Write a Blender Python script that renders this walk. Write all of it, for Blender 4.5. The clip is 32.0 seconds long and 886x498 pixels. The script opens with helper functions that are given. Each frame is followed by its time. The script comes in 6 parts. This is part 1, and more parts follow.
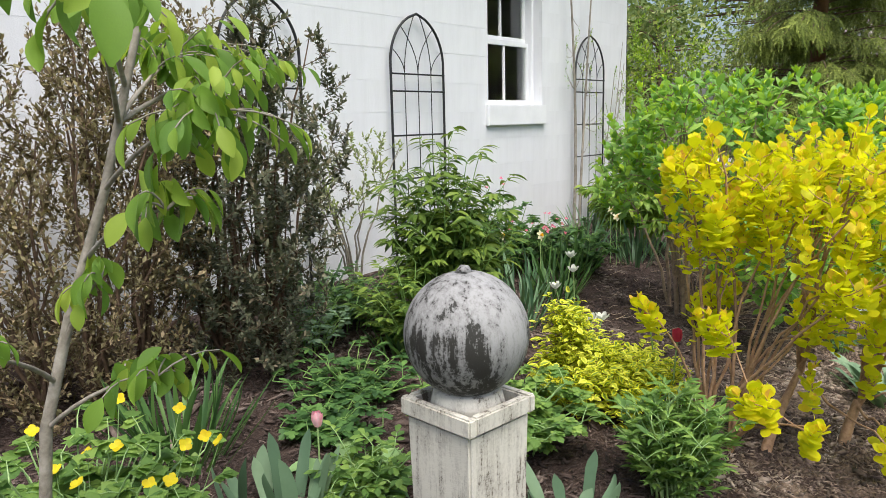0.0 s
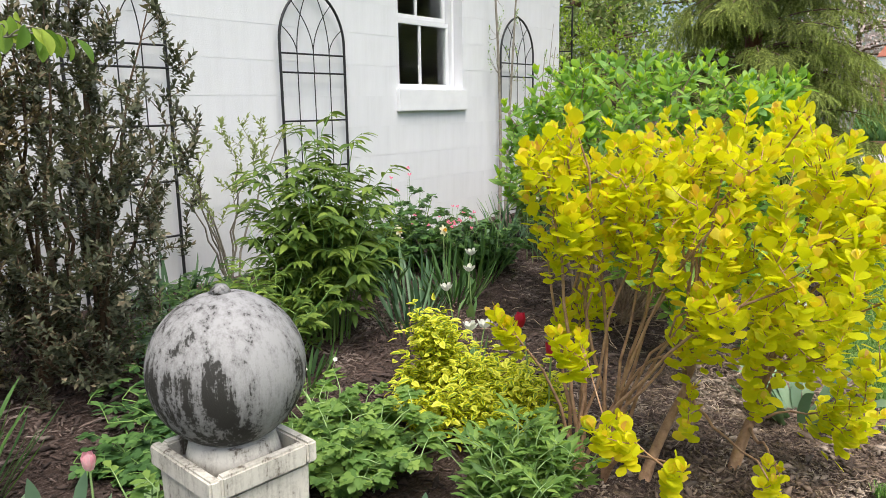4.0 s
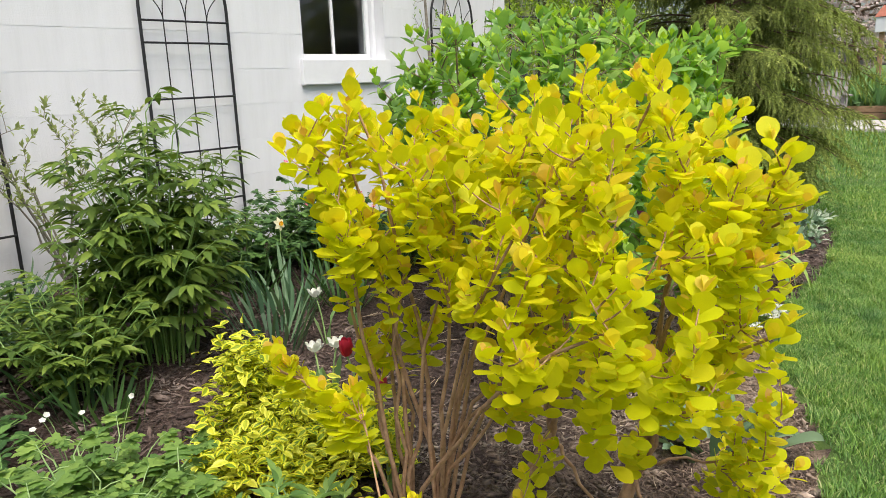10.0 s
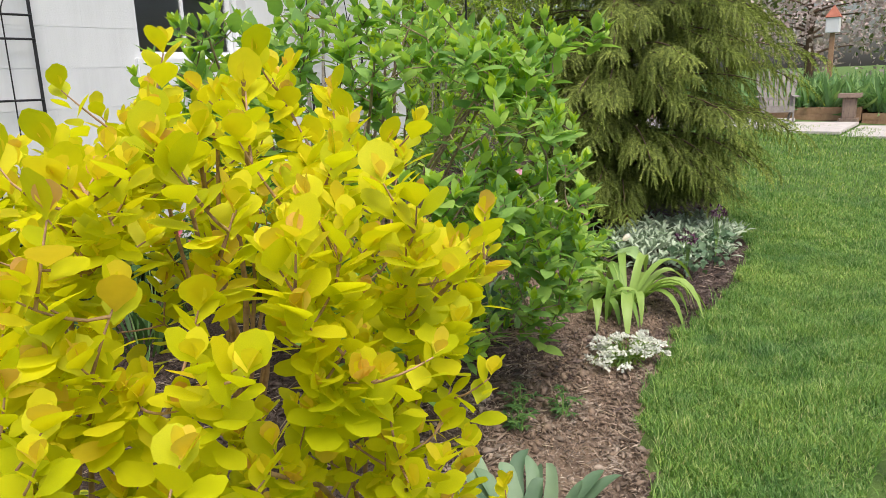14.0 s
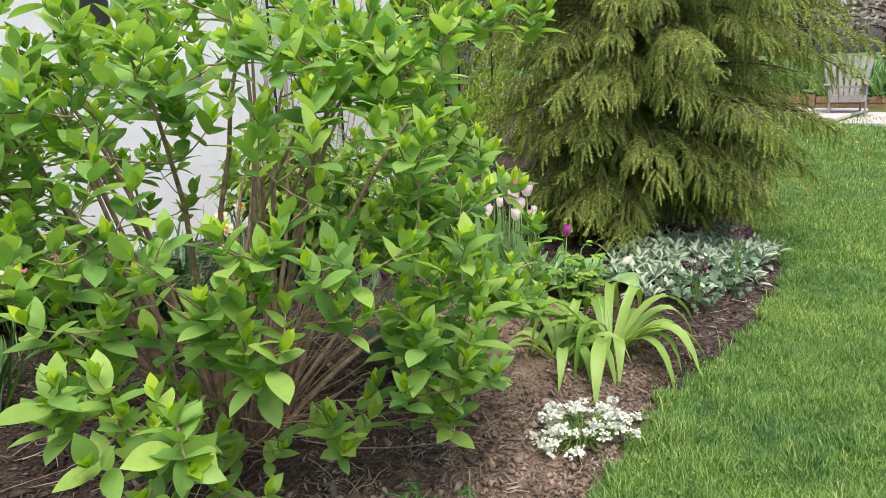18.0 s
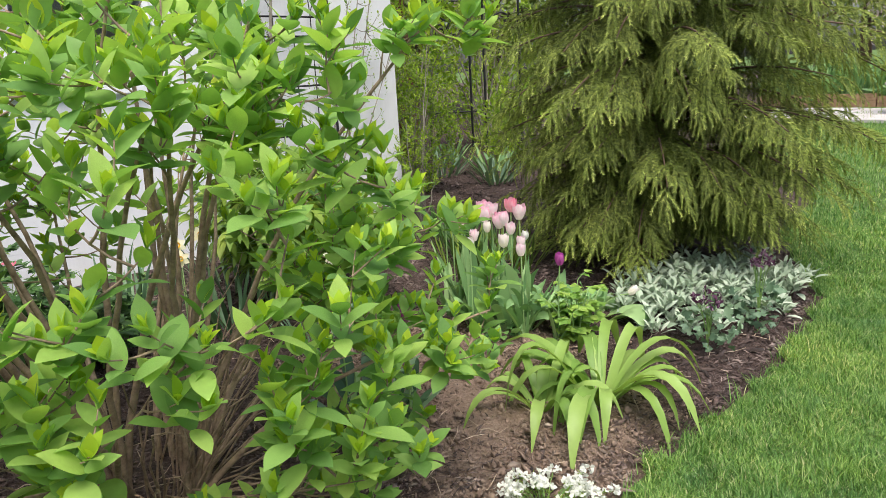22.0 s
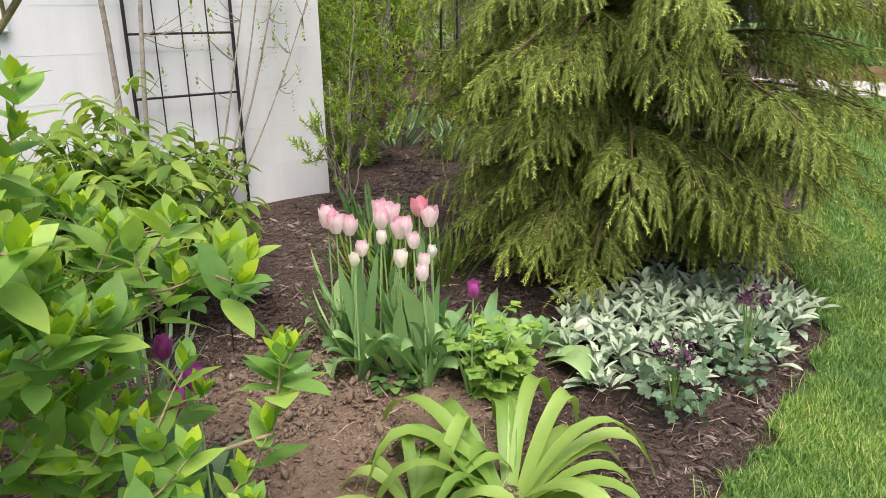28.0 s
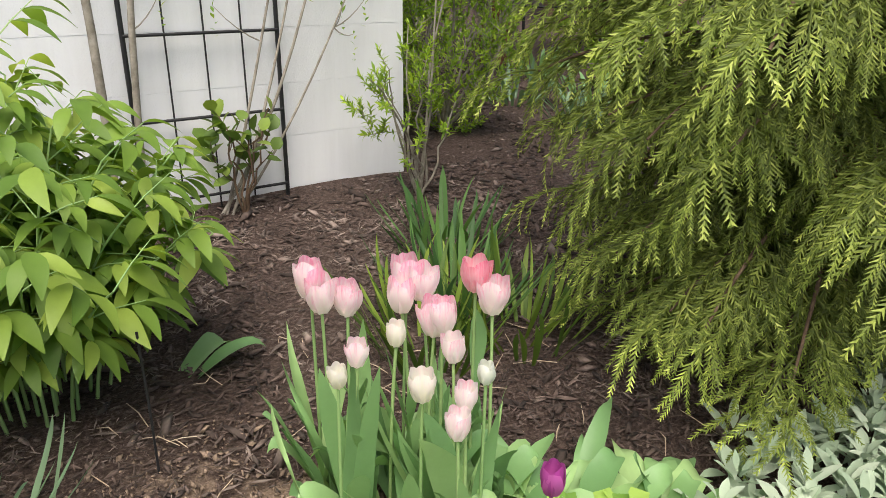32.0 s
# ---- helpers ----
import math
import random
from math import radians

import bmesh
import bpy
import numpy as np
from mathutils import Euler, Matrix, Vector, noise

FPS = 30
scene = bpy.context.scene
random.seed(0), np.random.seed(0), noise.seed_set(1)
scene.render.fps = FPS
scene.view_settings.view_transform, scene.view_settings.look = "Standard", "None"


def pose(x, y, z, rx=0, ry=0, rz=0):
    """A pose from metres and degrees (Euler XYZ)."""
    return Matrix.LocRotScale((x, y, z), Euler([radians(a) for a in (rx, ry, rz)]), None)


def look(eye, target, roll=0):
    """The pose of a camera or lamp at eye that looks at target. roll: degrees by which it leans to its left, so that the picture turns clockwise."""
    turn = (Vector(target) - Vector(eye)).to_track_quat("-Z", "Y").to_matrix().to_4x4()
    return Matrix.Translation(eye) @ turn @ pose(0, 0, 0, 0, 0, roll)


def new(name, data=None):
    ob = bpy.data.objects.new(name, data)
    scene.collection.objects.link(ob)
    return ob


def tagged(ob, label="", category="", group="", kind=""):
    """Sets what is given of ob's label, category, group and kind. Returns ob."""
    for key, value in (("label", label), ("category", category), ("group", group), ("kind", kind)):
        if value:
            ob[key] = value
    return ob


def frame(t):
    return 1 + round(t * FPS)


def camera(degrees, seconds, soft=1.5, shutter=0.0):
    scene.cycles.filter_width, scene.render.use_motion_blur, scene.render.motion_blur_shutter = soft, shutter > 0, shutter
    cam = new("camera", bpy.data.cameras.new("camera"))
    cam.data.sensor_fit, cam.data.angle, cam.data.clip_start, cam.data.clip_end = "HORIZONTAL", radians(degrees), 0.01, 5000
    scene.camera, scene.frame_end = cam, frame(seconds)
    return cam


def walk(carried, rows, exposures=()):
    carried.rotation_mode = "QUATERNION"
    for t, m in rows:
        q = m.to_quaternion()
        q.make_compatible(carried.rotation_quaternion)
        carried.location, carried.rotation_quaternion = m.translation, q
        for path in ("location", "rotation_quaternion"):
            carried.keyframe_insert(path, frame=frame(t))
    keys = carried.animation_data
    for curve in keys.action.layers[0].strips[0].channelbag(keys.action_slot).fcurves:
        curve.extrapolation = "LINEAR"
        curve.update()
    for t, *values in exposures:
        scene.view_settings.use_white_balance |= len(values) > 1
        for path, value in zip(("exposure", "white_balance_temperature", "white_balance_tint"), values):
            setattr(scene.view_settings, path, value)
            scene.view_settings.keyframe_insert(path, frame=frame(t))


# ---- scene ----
cam = camera(62.5, 32.0, 0.85)
# t, x, y, z, roll, pitch, yaw
ROWS = [
    (0.0, -6.569, -3.454, 1.374, 1.38, -9.89, -50.39),
    (0.5, -6.501, -3.457, 1.378, 1.25, -10.17, -51.37),
    (1.0, -6.445, -3.466, 1.376, 1.41, -10.30, -52.24),
    (1.5, -6.367, -3.481, 1.374, 1.40, -10.37, -52.69),
    (2.0, -6.284, -3.511, 1.374, 1.27, -10.43, -52.83),
    (2.5, -6.219, -3.545, 1.372, 1.13, -10.39, -52.70),
    (3.0, -6.160, -3.583, 1.362, 1.07, -10.28, -52.47),
    (3.5, -6.080, -3.579, 1.363, 0.88, -10.57, -52.47),
    (5.5, -5.722, -3.594, 1.353, 1.95, -12.30, -52.77),
    (6.0, -5.646, -3.612, 1.351, 2.21, -12.55, -52.40),
    (6.5, -5.596, -3.634, 1.348, 2.38, -12.64, -51.87),
    (7.0, -5.558, -3.659, 1.343, 2.20, -12.72, -51.49),
    (7.5, -5.520, -3.678, 1.339, 2.08, -12.72, -51.40),
    (8.0, -5.451, -3.681, 1.336, 2.08, -12.78, -51.59),
    (8.5, -5.372, -3.680, 1.336, 2.06, -12.81, -51.96),
    (9.0, -5.313, -3.677, 1.337, 2.11, -12.86, -52.32),
    (9.5, -5.257, -3.678, 1.341, 2.18, -12.87, -52.47),
    (10.0, -5.160, -3.699, 1.337, 2.07, -13.06, -52.38),
    (10.5, -5.047, -3.745, 1.332, 2.17, -12.80, -51.84),
    (11.0, -4.964, -3.788, 1.317, 2.05, -12.61, -51.56),
    (11.5, -4.902, -3.804, 1.303, 1.86, -12.60, -51.86),
    (12.0, -4.772, -3.800, 1.288, 1.72, -12.70, -52.84),
    (12.5, -4.670, -3.804, 1.285, 1.62, -12.98, -53.79),
    (13.0, -4.580, -3.821, 1.287, 1.82, -12.99, -54.56),
    (13.5, -4.453, -3.841, 1.296, 1.82, -13.07, -54.79),
    (14.0, -4.328, -3.892, 1.313, 2.07, -13.05, -54.45),
    (14.5, -4.227, -3.918, 1.309, 2.25, -12.92, -54.17),
    (16.5, -3.782, -3.914, 1.332, 2.07, -13.74, -51.44),
    (17.0, -3.661, -3.952, 1.329, 2.00, -13.94, -50.67),
    (17.5, -3.536, -3.946, 1.319, 2.03, -14.18, -49.93),
    (18.0, -3.419, -3.896, 1.327, 2.20, -13.96, -49.50),
    (18.5, -3.342, -3.858, 1.332, 2.23, -13.87, -49.23),
    (19.0, -3.237, -3.847, 1.340, 2.14, -13.67, -48.60),
    (19.5, -3.114, -3.857, 1.350, 2.05, -13.43, -47.70),
    (20.0, -3.026, -3.882, 1.355, 2.05, -13.40, -46.71),
    (20.5, -3.006, -3.882, 1.363, 2.16, -13.33, -45.90),
    (21.0, -2.997, -3.889, 1.362, 2.47, -13.29, -45.37),
    (21.5, -2.976, -3.920, 1.358, 2.83, -13.33, -45.19),
    (22.0, -2.921, -3.905, 1.352, 3.13, -13.60, -45.45),
    (22.5, -2.782, -3.841, 1.353, 3.23, -13.92, -45.74),
    (23.0, -2.629, -3.759, 1.367, 3.13, -14.32, -45.70),
    (23.5, -2.506, -3.733, 1.375, 2.86, -15.30, -45.40),
    (24.0, -2.391, -3.736, 1.373, 2.45, -16.12, -44.75),
    (24.5, -2.336, -3.757, 1.357, 2.34, -17.07, -43.93),
    (26.5, -2.281, -3.781, 1.351, 2.47, -17.32, -42.64),
    (27.0, -2.226, -3.730, 1.344, 2.03, -17.05, -43.36),
    (27.5, -2.112, -3.638, 1.332, 1.48, -16.78, -44.10),
    (28.0, -1.983, -3.542, 1.324, 1.00, -16.91, -45.01),
    (28.5, -1.863, -3.446, 1.317, 0.89, -17.87, -45.24),
    (29.0, -1.700, -3.336, 1.314, 0.72, -18.54, -44.85),
    (29.5, -1.576, -3.236, 1.311, 0.64, -19.42, -43.08),
    (30.0, -1.476, -3.151, 1.317, 0.59, -19.89, -40.51),
    (30.5, -1.350, -3.103, 1.323, 0.18, -20.50, -37.62),
    (31.0, -1.218, -3.036, 1.321, -0.33, -21.11, -35.57),
    (31.5, -1.117, -2.908, 1.296, -0.60, -22.14, -34.21),
    (32.0, -1.053, -2.733, 1.287, -0.72, -21.96, -33.68),
]
walk(cam, [(t, pose(x, y, z, 90 + pitch, roll, yaw)) for t, x, y, z, roll, pitch, yaw in ROWS],
     [(0.0, 0.78, 6400, 10), (6.0, 0.76, 6550, 11), (10.0, 0.70, 6600, 11), (13.0, 0.58, 6600, 11), (14.5, 0.60, 6550, 12), (18.0, 0.78, 6350, 12), (24.0, 0.80, 6450, 13), (28.0, 0.84, 6650, 13), (32.0, 0.88, 6700, 10)])

# ---- light ----
world = bpy.data.worlds.new("sky")
scene.world = world
world.use_nodes = True
wn = world.node_tree.nodes
sky = wn.new("ShaderNodeTexSky")
sky.sky_type = "NISHITA"
sky.sun_disc = False
sky.sun_elevation = radians(63)
sky.sun_rotation = radians(214)
sky.air_density, sky.dust_density, sky.ozone_density = 1.0, 4.0, 1.0
world.node_tree.links.new(sky.outputs[0], wn["Background"].inputs[0])
wn["Background"].inputs[1].default_value = 0.11
sun_data = bpy.data.lights.new("sun", "SUN")
sun_data.energy, sun_data.angle, sun_data.color = 2.5, radians(45), (1.0, 0.95, 0.87)
sun = new("sun", sun_data)
sun.matrix_world = look((0, 0, 0), (-math.sin(radians(214)) * math.cos(radians(63)), -math.cos(radians(214)) * math.cos(radians(63)), -math.sin(radians(63))))

rng = np.random.default_rng(7)
GOLD = math.pi * (3 - math.sqrt(5))


# ---- materials ----
def nodes_of(name):
    m = bpy.data.materials.new(name)
    m.use_nodes = True
    t = m.node_tree
    return m, t, t.nodes, t.links, t.nodes["Principled BSDF"]


def noise_node(t, scale, detail=4.0, rough=0.6, coord=None):
    n = t.nodes.new("ShaderNodeTexNoise")
    n.inputs["Scale"].default_value, n.inputs["Detail"].default_value, n.inputs["Roughness"].default_value = scale, detail, rough
    if coord is None:
        coord = t.nodes.new("ShaderNodeTexCoord").outputs["Object"]
    t.links.new(coord, n.inputs["Vector"])
    return n.outputs["Fac"]


def ramp_node(t, fac, stops):
    r = t.nodes.new("ShaderNodeValToRGB")
    t.links.new(fac, r.inputs[0])
    e = r.color_ramp.elements
    while len(e) < len(stops):
        e.new(0.5)
    for el, (p, c) in zip(e, stops):
        el.position, el.color = p, (*c, 1)
    return r.outputs[0]


def mix_node(t, fac, a, b, mode="MIX"):
    n = t.nodes.new("ShaderNodeMix")
    n.data_type, n.blend_type = "RGBA", mode
    for sock, v in ((n.inputs[0], fac), (n.inputs[6], a), (n.inputs[7], b)):
        if isinstance(v, (int, float)):
            sock.default_value = v
        elif isinstance(v, tuple):
            sock.default_value = (*v, 1)
        else:
            t.links.new(v, sock)
    return n.outputs[2]


def math_node(t, op, a, b=0.0):
    n = t.nodes.new("ShaderNodeMath")
    n.operation = op
    for sock, v in zip(n.inputs, (a, b)):
        if isinstance(v, (int, float)):
            sock.default_value = v
        else:
            t.links.new(v, sock)
    return n.outputs[0]


def bump(t, bsdf, fac, strength, distance=0.01):
    b = t.nodes.new("ShaderNodeBump")
    b.inputs["Strength"].default_value, b.inputs["Distance"].default_value = strength, distance
    t.links.new(fac, b.inputs["Height"])
    t.links.new(b.outputs[0], bsdf.inputs["Normal"])


def piece_random(t):
    """A number of its own for every piece: by object and by island."""
    o = t.nodes.new("ShaderNodeObjectInfo").outputs["Random"]
    g = t.nodes.new("ShaderNodeNewGeometry").outputs["Random Per Island"]
    return math_node(t, "FRACT", math_node(t, "ADD", o, g))


def leaf_material(name, stops, translucent=0.35, rough=0.5, vein=0.12, glow=(1.0, 1.0, 0.55)):
    m, t, n, l, b = nodes_of(name)
    col = ramp_node(t, piece_random(t), stops)
    mottle = noise_node(t, 45.0, 3.0)
    col = mix_node(t, vein, col, ramp_node(t, mottle, [(0.3, (0.35, 0.4, 0.25)), (0.75, (1.0, 1.0, 0.9))]), "MULTIPLY")
    l.new(col, b.inputs["Base Color"])
    b.inputs["Roughness"].default_value = rough
    b.inputs["Specular IOR Level"].default_value = 0.35
    bump(t, b, noise_node(t, 120.0, 2.0), 0.25, 0.002)
    tr = n.new("ShaderNodeBsdfTranslucent")
    warm = mix_node(t, 1.0, col, glow, "MULTIPLY")
    l.new(warm, tr.inputs[0])
    ms = n.new("ShaderNodeMixShader")
    ms.inputs[0].default_value = translucent
    l.new(b.outputs[0], ms.inputs[1])
    l.new(tr.outputs[0], ms.inputs[2])
    l.new(ms.outputs[0], n["Material Output"].inputs[0])
    return m


def plain_material(name, stops, scale=8.0, rough=0.7, bump_scale=60.0, bump_strength=0.3, metal=0.0, detail=6.0, distance=0.005, pieces=0.0):
    m, t, n, l, b = nodes_of(name)
    col = ramp_node(t, noise_node(t, scale, detail, 0.65), stops)
    if pieces:
        tone = ramp_node(t, piece_random(t), [(0.0, (1 - pieces,) * 3), (1.0, (1.0, 1.0, 1.0))])
        col = mix_node(t, 1.0, col, tone, "MULTIPLY")
    l.new(col, b.inputs["Base Color"])
    b.inputs["Roughness"].default_value, b.inputs["Metallic"].default_value = rough, metal
    bump(t, b, noise_node(t, bump_scale, 5.0), bump_strength, distance)
    return m


def stretched(t, sx, sy, sz):
    mp = t.nodes.new("ShaderNodeMapping")
    mp.inputs["Scale"].default_value = (sx, sy, sz)
    t.links.new(t.nodes.new("ShaderNodeTexCoord").outputs["Object"], mp.inputs[0])
    return mp.outputs[0]


def stone_material(name, light, dark, amount, side=None):
    """Cast stone with black algae that runs down it; side darkens it further in one direction."""
    m, t, n, l, b = nodes_of(name)
    runs = noise_node(t, 1.0, 10.0, 0.72, stretched(t, 34, 34, 3.2))
    blots = noise_node(t, 5.0, 6.0, 0.65)
    specks = noise_node(t, 110.0, 4.0, 0.8)
    f = math_node(t, "ADD", math_node(t, "MULTIPLY", runs, 0.72), math_node(t, "MULTIPLY", blots, 0.42))
    f = math_node(t, "ADD", f, math_node(t, "MULTIPLY", specks, 0.30))
    # Darker along the side vector, beyond its offset and up to a limit.
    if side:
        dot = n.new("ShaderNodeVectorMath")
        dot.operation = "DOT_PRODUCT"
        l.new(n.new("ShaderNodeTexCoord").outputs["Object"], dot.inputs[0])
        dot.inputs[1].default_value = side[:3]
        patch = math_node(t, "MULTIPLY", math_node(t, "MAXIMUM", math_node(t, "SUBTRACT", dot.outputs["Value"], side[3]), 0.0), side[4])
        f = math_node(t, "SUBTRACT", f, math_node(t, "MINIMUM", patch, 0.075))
    mask = ramp_node(t, f, [(amount + 0.02, (1, 1, 1)), (amount + 0.07, (0.35, 0.35, 0.35)), (amount + 0.17, (0, 0, 0))])
    base = ramp_node(t, noise_node(t, 3.0, 5.0), [(0.3, light), (0.7, tuple(min(1, c * 1.25) for c in light))])
    l.new(mix_node(t, mask, base, dark), b.inputs["Base Color"])
    b.inputs["Roughness"].default_value = 0.75
    bump(t, b, math_node(t, "ADD", specks, blots), 0.35, 0.004)
    return m


def ground_material():
    m, t, n, l, b = nodes_of("mulch_and_soil")
    fine = noise_node(t, 90.0, 6.0, 0.75)
    mid = noise_node(t, 9.0, 5.0, 0.6)
    chips = noise_node(t, 1.0, 4.0, 0.7, stretched(t, 60, 140, 60))
    mulch = ramp_node(t, math_node(t, "ADD", math_node(t, "MULTIPLY", fine, 0.5), math_node(t, "MULTIPLY", chips, 0.5)), [(0.32, (0.026, 0.017, 0.015)), (0.5, (0.092, 0.064, 0.054)), (0.68, (0.26, 0.20, 0.175))])
    soil = ramp_node(t, math_node(t, "ADD", math_node(t, "MULTIPLY", fine, 0.55), math_node(t, "MULTIPLY", mid, 0.45)), [(0.3, (0.15, 0.10, 0.07)), (0.55, (0.32, 0.235, 0.175)), (0.75, (0.50, 0.39, 0.31))])
    a = n.new("ShaderNodeAttribute")
    a.attribute_name = "soil"
    f = math_node(t, "ADD", a.outputs["Fac"], math_node(t, "MULTIPLY", math_node(t, "SUBTRACT", mid, 0.5), 1.4))
    f = ramp_node(t, f, [(0.4, (0, 0, 0)), (0.6, (1, 1, 1))])
    l.new(mix_node(t, f, mulch, soil), b.inputs["Base Color"])
    b.inputs["Roughness"].default_value = 0.95
    b.inputs["Specular IOR Level"].default_value = 0.15
    bump(t, b, math_node(t, "ADD", fine, chips), 0.9, 0.02)
    return m


def paint_material():
    m, t, n, l, b = nodes_of("white_masonry_paint")
    big = noise_node(t, 1.6, 5.0, 0.6)
    col = ramp_node(t, big, [(0.3, (0.70, 0.715, 0.745)), (0.7, (0.755, 0.77, 0.80))])
    streak = noise_node(t, 1.0, 6.0, 0.7, stretched(t, 14, 14, 1.5))
    col = mix_node(t, 0.10, col, ramp_node(t, streak, [(0.35, (0.5, 0.49, 0.47)), (0.6, (1, 1, 1))]), "MULTIPLY")
    tone = ramp_node(t, piece_random(t), [(0.0, (0.975,) * 3), (1.0, (1.0,) * 3)])
    l.new(mix_node(t, 1.0, col, tone, "MULTIPLY"), b.inputs["Base Color"])
    b.inputs["Roughness"].default_value = 0.6
    bump(t, b, math_node(t, "ADD", noise_node(t, 140.0, 5.0), noise_node(t, 22.0, 3.0)), 0.34, 0.005)
    return m


PAINT = paint_material()
TRIM = plain_material("white_trim_paint", [(0.3, (0.72, 0.735, 0.76)), (0.7, (0.79, 0.805, 0.83))], 6, 0.5, 90, 0.1)
IRON = plain_material("black_iron", [(0.3, (0.012, 0.013, 0.015)), (0.7, (0.03, 0.03, 0.033))], 20, 0.5, 200, 0.25, 0.3)
GROUND = ground_material()
LAWN_SOIL = plain_material("lawn_base", [(0.3, (0.05, 0.095, 0.015)), (0.55, (0.10, 0.18, 0.03)), (0.75, (0.19, 0.27, 0.07))], 3.0, 0.95, 160, 0.9, 0, 8, 0.02)
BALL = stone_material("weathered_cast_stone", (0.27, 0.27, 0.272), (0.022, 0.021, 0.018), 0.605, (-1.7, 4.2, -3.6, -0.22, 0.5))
PLINTH = stone_material("pale_weathered_stone", (0.56, 0.54, 0.48), (0.13, 0.11, 0.085), 0.585)
CHIP = plain_material("bark_chip", [(0.3, (0.044, 0.029, 0.024)), (0.5, (0.135, 0.094, 0.079)), (0.68, (0.40, 0.32, 0.28))], 5, 0.95, 80, 0.5, pieces=0.8)
CHIP_OLD = plain_material("greyed_bark_chip", [(0.3, (0.11, 0.076, 0.054)), (0.5, (0.28, 0.205, 0.155)), (0.68, (0.58, 0.48, 0.39))], 5, 0.95, 80, 0.5, pieces=0.75)
CLOD = plain_material("soil_clod", [(0.3, (0.18, 0.122, 0.086)), (0.7, (0.39, 0.29, 0.217))], 9, 0.95, 60, 0.8, pieces=0.35, distance=0.01)
BARK = plain_material("tan_bark", [(0.3, (0.24, 0.135, 0.075)), (0.7, (0.54, 0.345, 0.21))], 30, 0.85, 90, 0.6)
BARK_GREY = plain_material("grey_bark", [(0.3, (0.14, 0.12, 0.09)), (0.7, (0.36, 0.33, 0.28))], 25, 0.85, 80, 0.6)
BARK_BROWN = plain_material("brown_twig", [(0.3, (0.06, 0.035, 0.02)), (0.7, (0.17, 0.11, 0.07))], 30, 0.85, 80, 0.5)
BARK_RED = plain_material("red_bark", [(0.3, (0.10, 0.045, 0.025)), (0.7, (0.22, 0.10, 0.06))], 20, 0.9, 60, 0.6)
STALK = leaf_material("green_stalk", [(0.0, (0.155, 0.295, 0.0775)), (1.0, (0.264, 0.419, 0.124))], 0.1)
STALK_PALE = leaf_material("pale_stalk", [(0.0, (0.248, 0.403, 0.155)), (1.0, (0.372, 0.527, 0.217))], 0.1)

GOLD_LEAF = leaf_material("golden_leaf", [(0.0, (0.64, 0.69, 0.010)), (0.3, (0.77, 0.785, 0.012)), (0.7, (0.87, 0.845, 0.016)), (0.95, (0.91, 0.83, 0.02)), (1.0, (0.86, 0.64, 0.06))], 0.58, vein=0.14, glow=(0.98, 1.0, 0.6))
GOLD_TIP = leaf_material("golden_shoot_leaf", [(0.0, (0.90, 0.86, 0.03)), (0.6, (0.92, 0.79, 0.04)), (0.9, (0.88, 0.60, 0.12)), (1.0, (0.78, 0.48, 0.16))], 0.55, vein=0.14, glow=(1.0, 0.98, 0.6))
HYD_LEAF = leaf_material("bright_green_leaf", [(0.0, (0.19, 0.38, 0.105)), (0.5, (0.315, 0.54, 0.14)), (1.0, (0.52, 0.74, 0.17))], 0.48, vein=0.25, glow=(0.96, 1.0, 0.5))
HYD_TIP = leaf_material("lime_shoot_leaf", [(0.0, (0.35, 0.575, 0.0375)), (1.0, (0.6, 0.75, 0.0625))], 0.5)
TREE_LEAF = leaf_material("soft_green_leaf", [(0.0, (0.14, 0.28, 0.05)), (0.6, (0.25, 0.42, 0.065)), (1.0, (0.45, 0.57, 0.09))], 0.5)
PEONY_LEAF = leaf_material("peony_leaf", [(0.0, (0.070, 0.135, 0.026)), (0.6, (0.145, 0.235, 0.040)), (1.0, (0.26, 0.36, 0.065))], 0.35)
PEONY_LIGHT = leaf_material("fresh_peony_leaf", [(0.0, (0.125, 0.23, 0.044)), (0.6, (0.235, 0.37, 0.065)), (1.0, (0.39, 0.51, 0.10))], 0.45)
DARK_LEAF = leaf_material("dark_evergreen_leaf", [(0.0, (0.06, 0.07, 0.042)), (0.5, (0.115, 0.128, 0.078)), (0.8, (0.19, 0.195, 0.125)), (1.0, (0.29, 0.235, 0.155))], 0.15, 0.4)
BROWN_LEAF = leaf_material("bronze_leaf", [(0.0, (0.10, 0.078, 0.045)), (0.4, (0.20, 0.155, 0.085)), (0.75, (0.26, 0.24, 0.12)), (1.0, (0.42, 0.32, 0.20))], 0.2, 0.6)
FERN_LEAF = leaf_material("fresh_divided_leaf", [(0.0, (0.105, 0.215, 0.055)), (0.6, (0.195, 0.335, 0.08)), (1.0, (0.31, 0.46, 0.11))], 0.4)
FRINGE_LEAF = leaf_material("pale_young_leaf", [(0.0, (0.20, 0.27, 0.09)), (0.6, (0.33, 0.40, 0.16)), (1.0, (0.48, 0.54, 0.26))], 0.4)
COLUMBINE_LEAF = leaf_material("columbine_leaf", [(0.0, (0.19, 0.36, 0.07)), (0.6, (0.31, 0.50, 0.10)), (1.0, (0.44, 0.61, 0.14))], 0.4)
DEEP_LEAF = leaf_material("deep_green_leaf", [(0.0, (0.0465, 0.109, 0.0388)), (0.6, (0.0853, 0.186, 0.0543)), (1.0, (0.155, 0.295, 0.0775))], 0.3)
BLUE_LEAF = leaf_material("glaucous_leaf", [(0.0, (0.10, 0.18, 0.11)), (0.6, (0.17, 0.275, 0.165)), (1.0, (0.27, 0.385, 0.24))], 0.25)
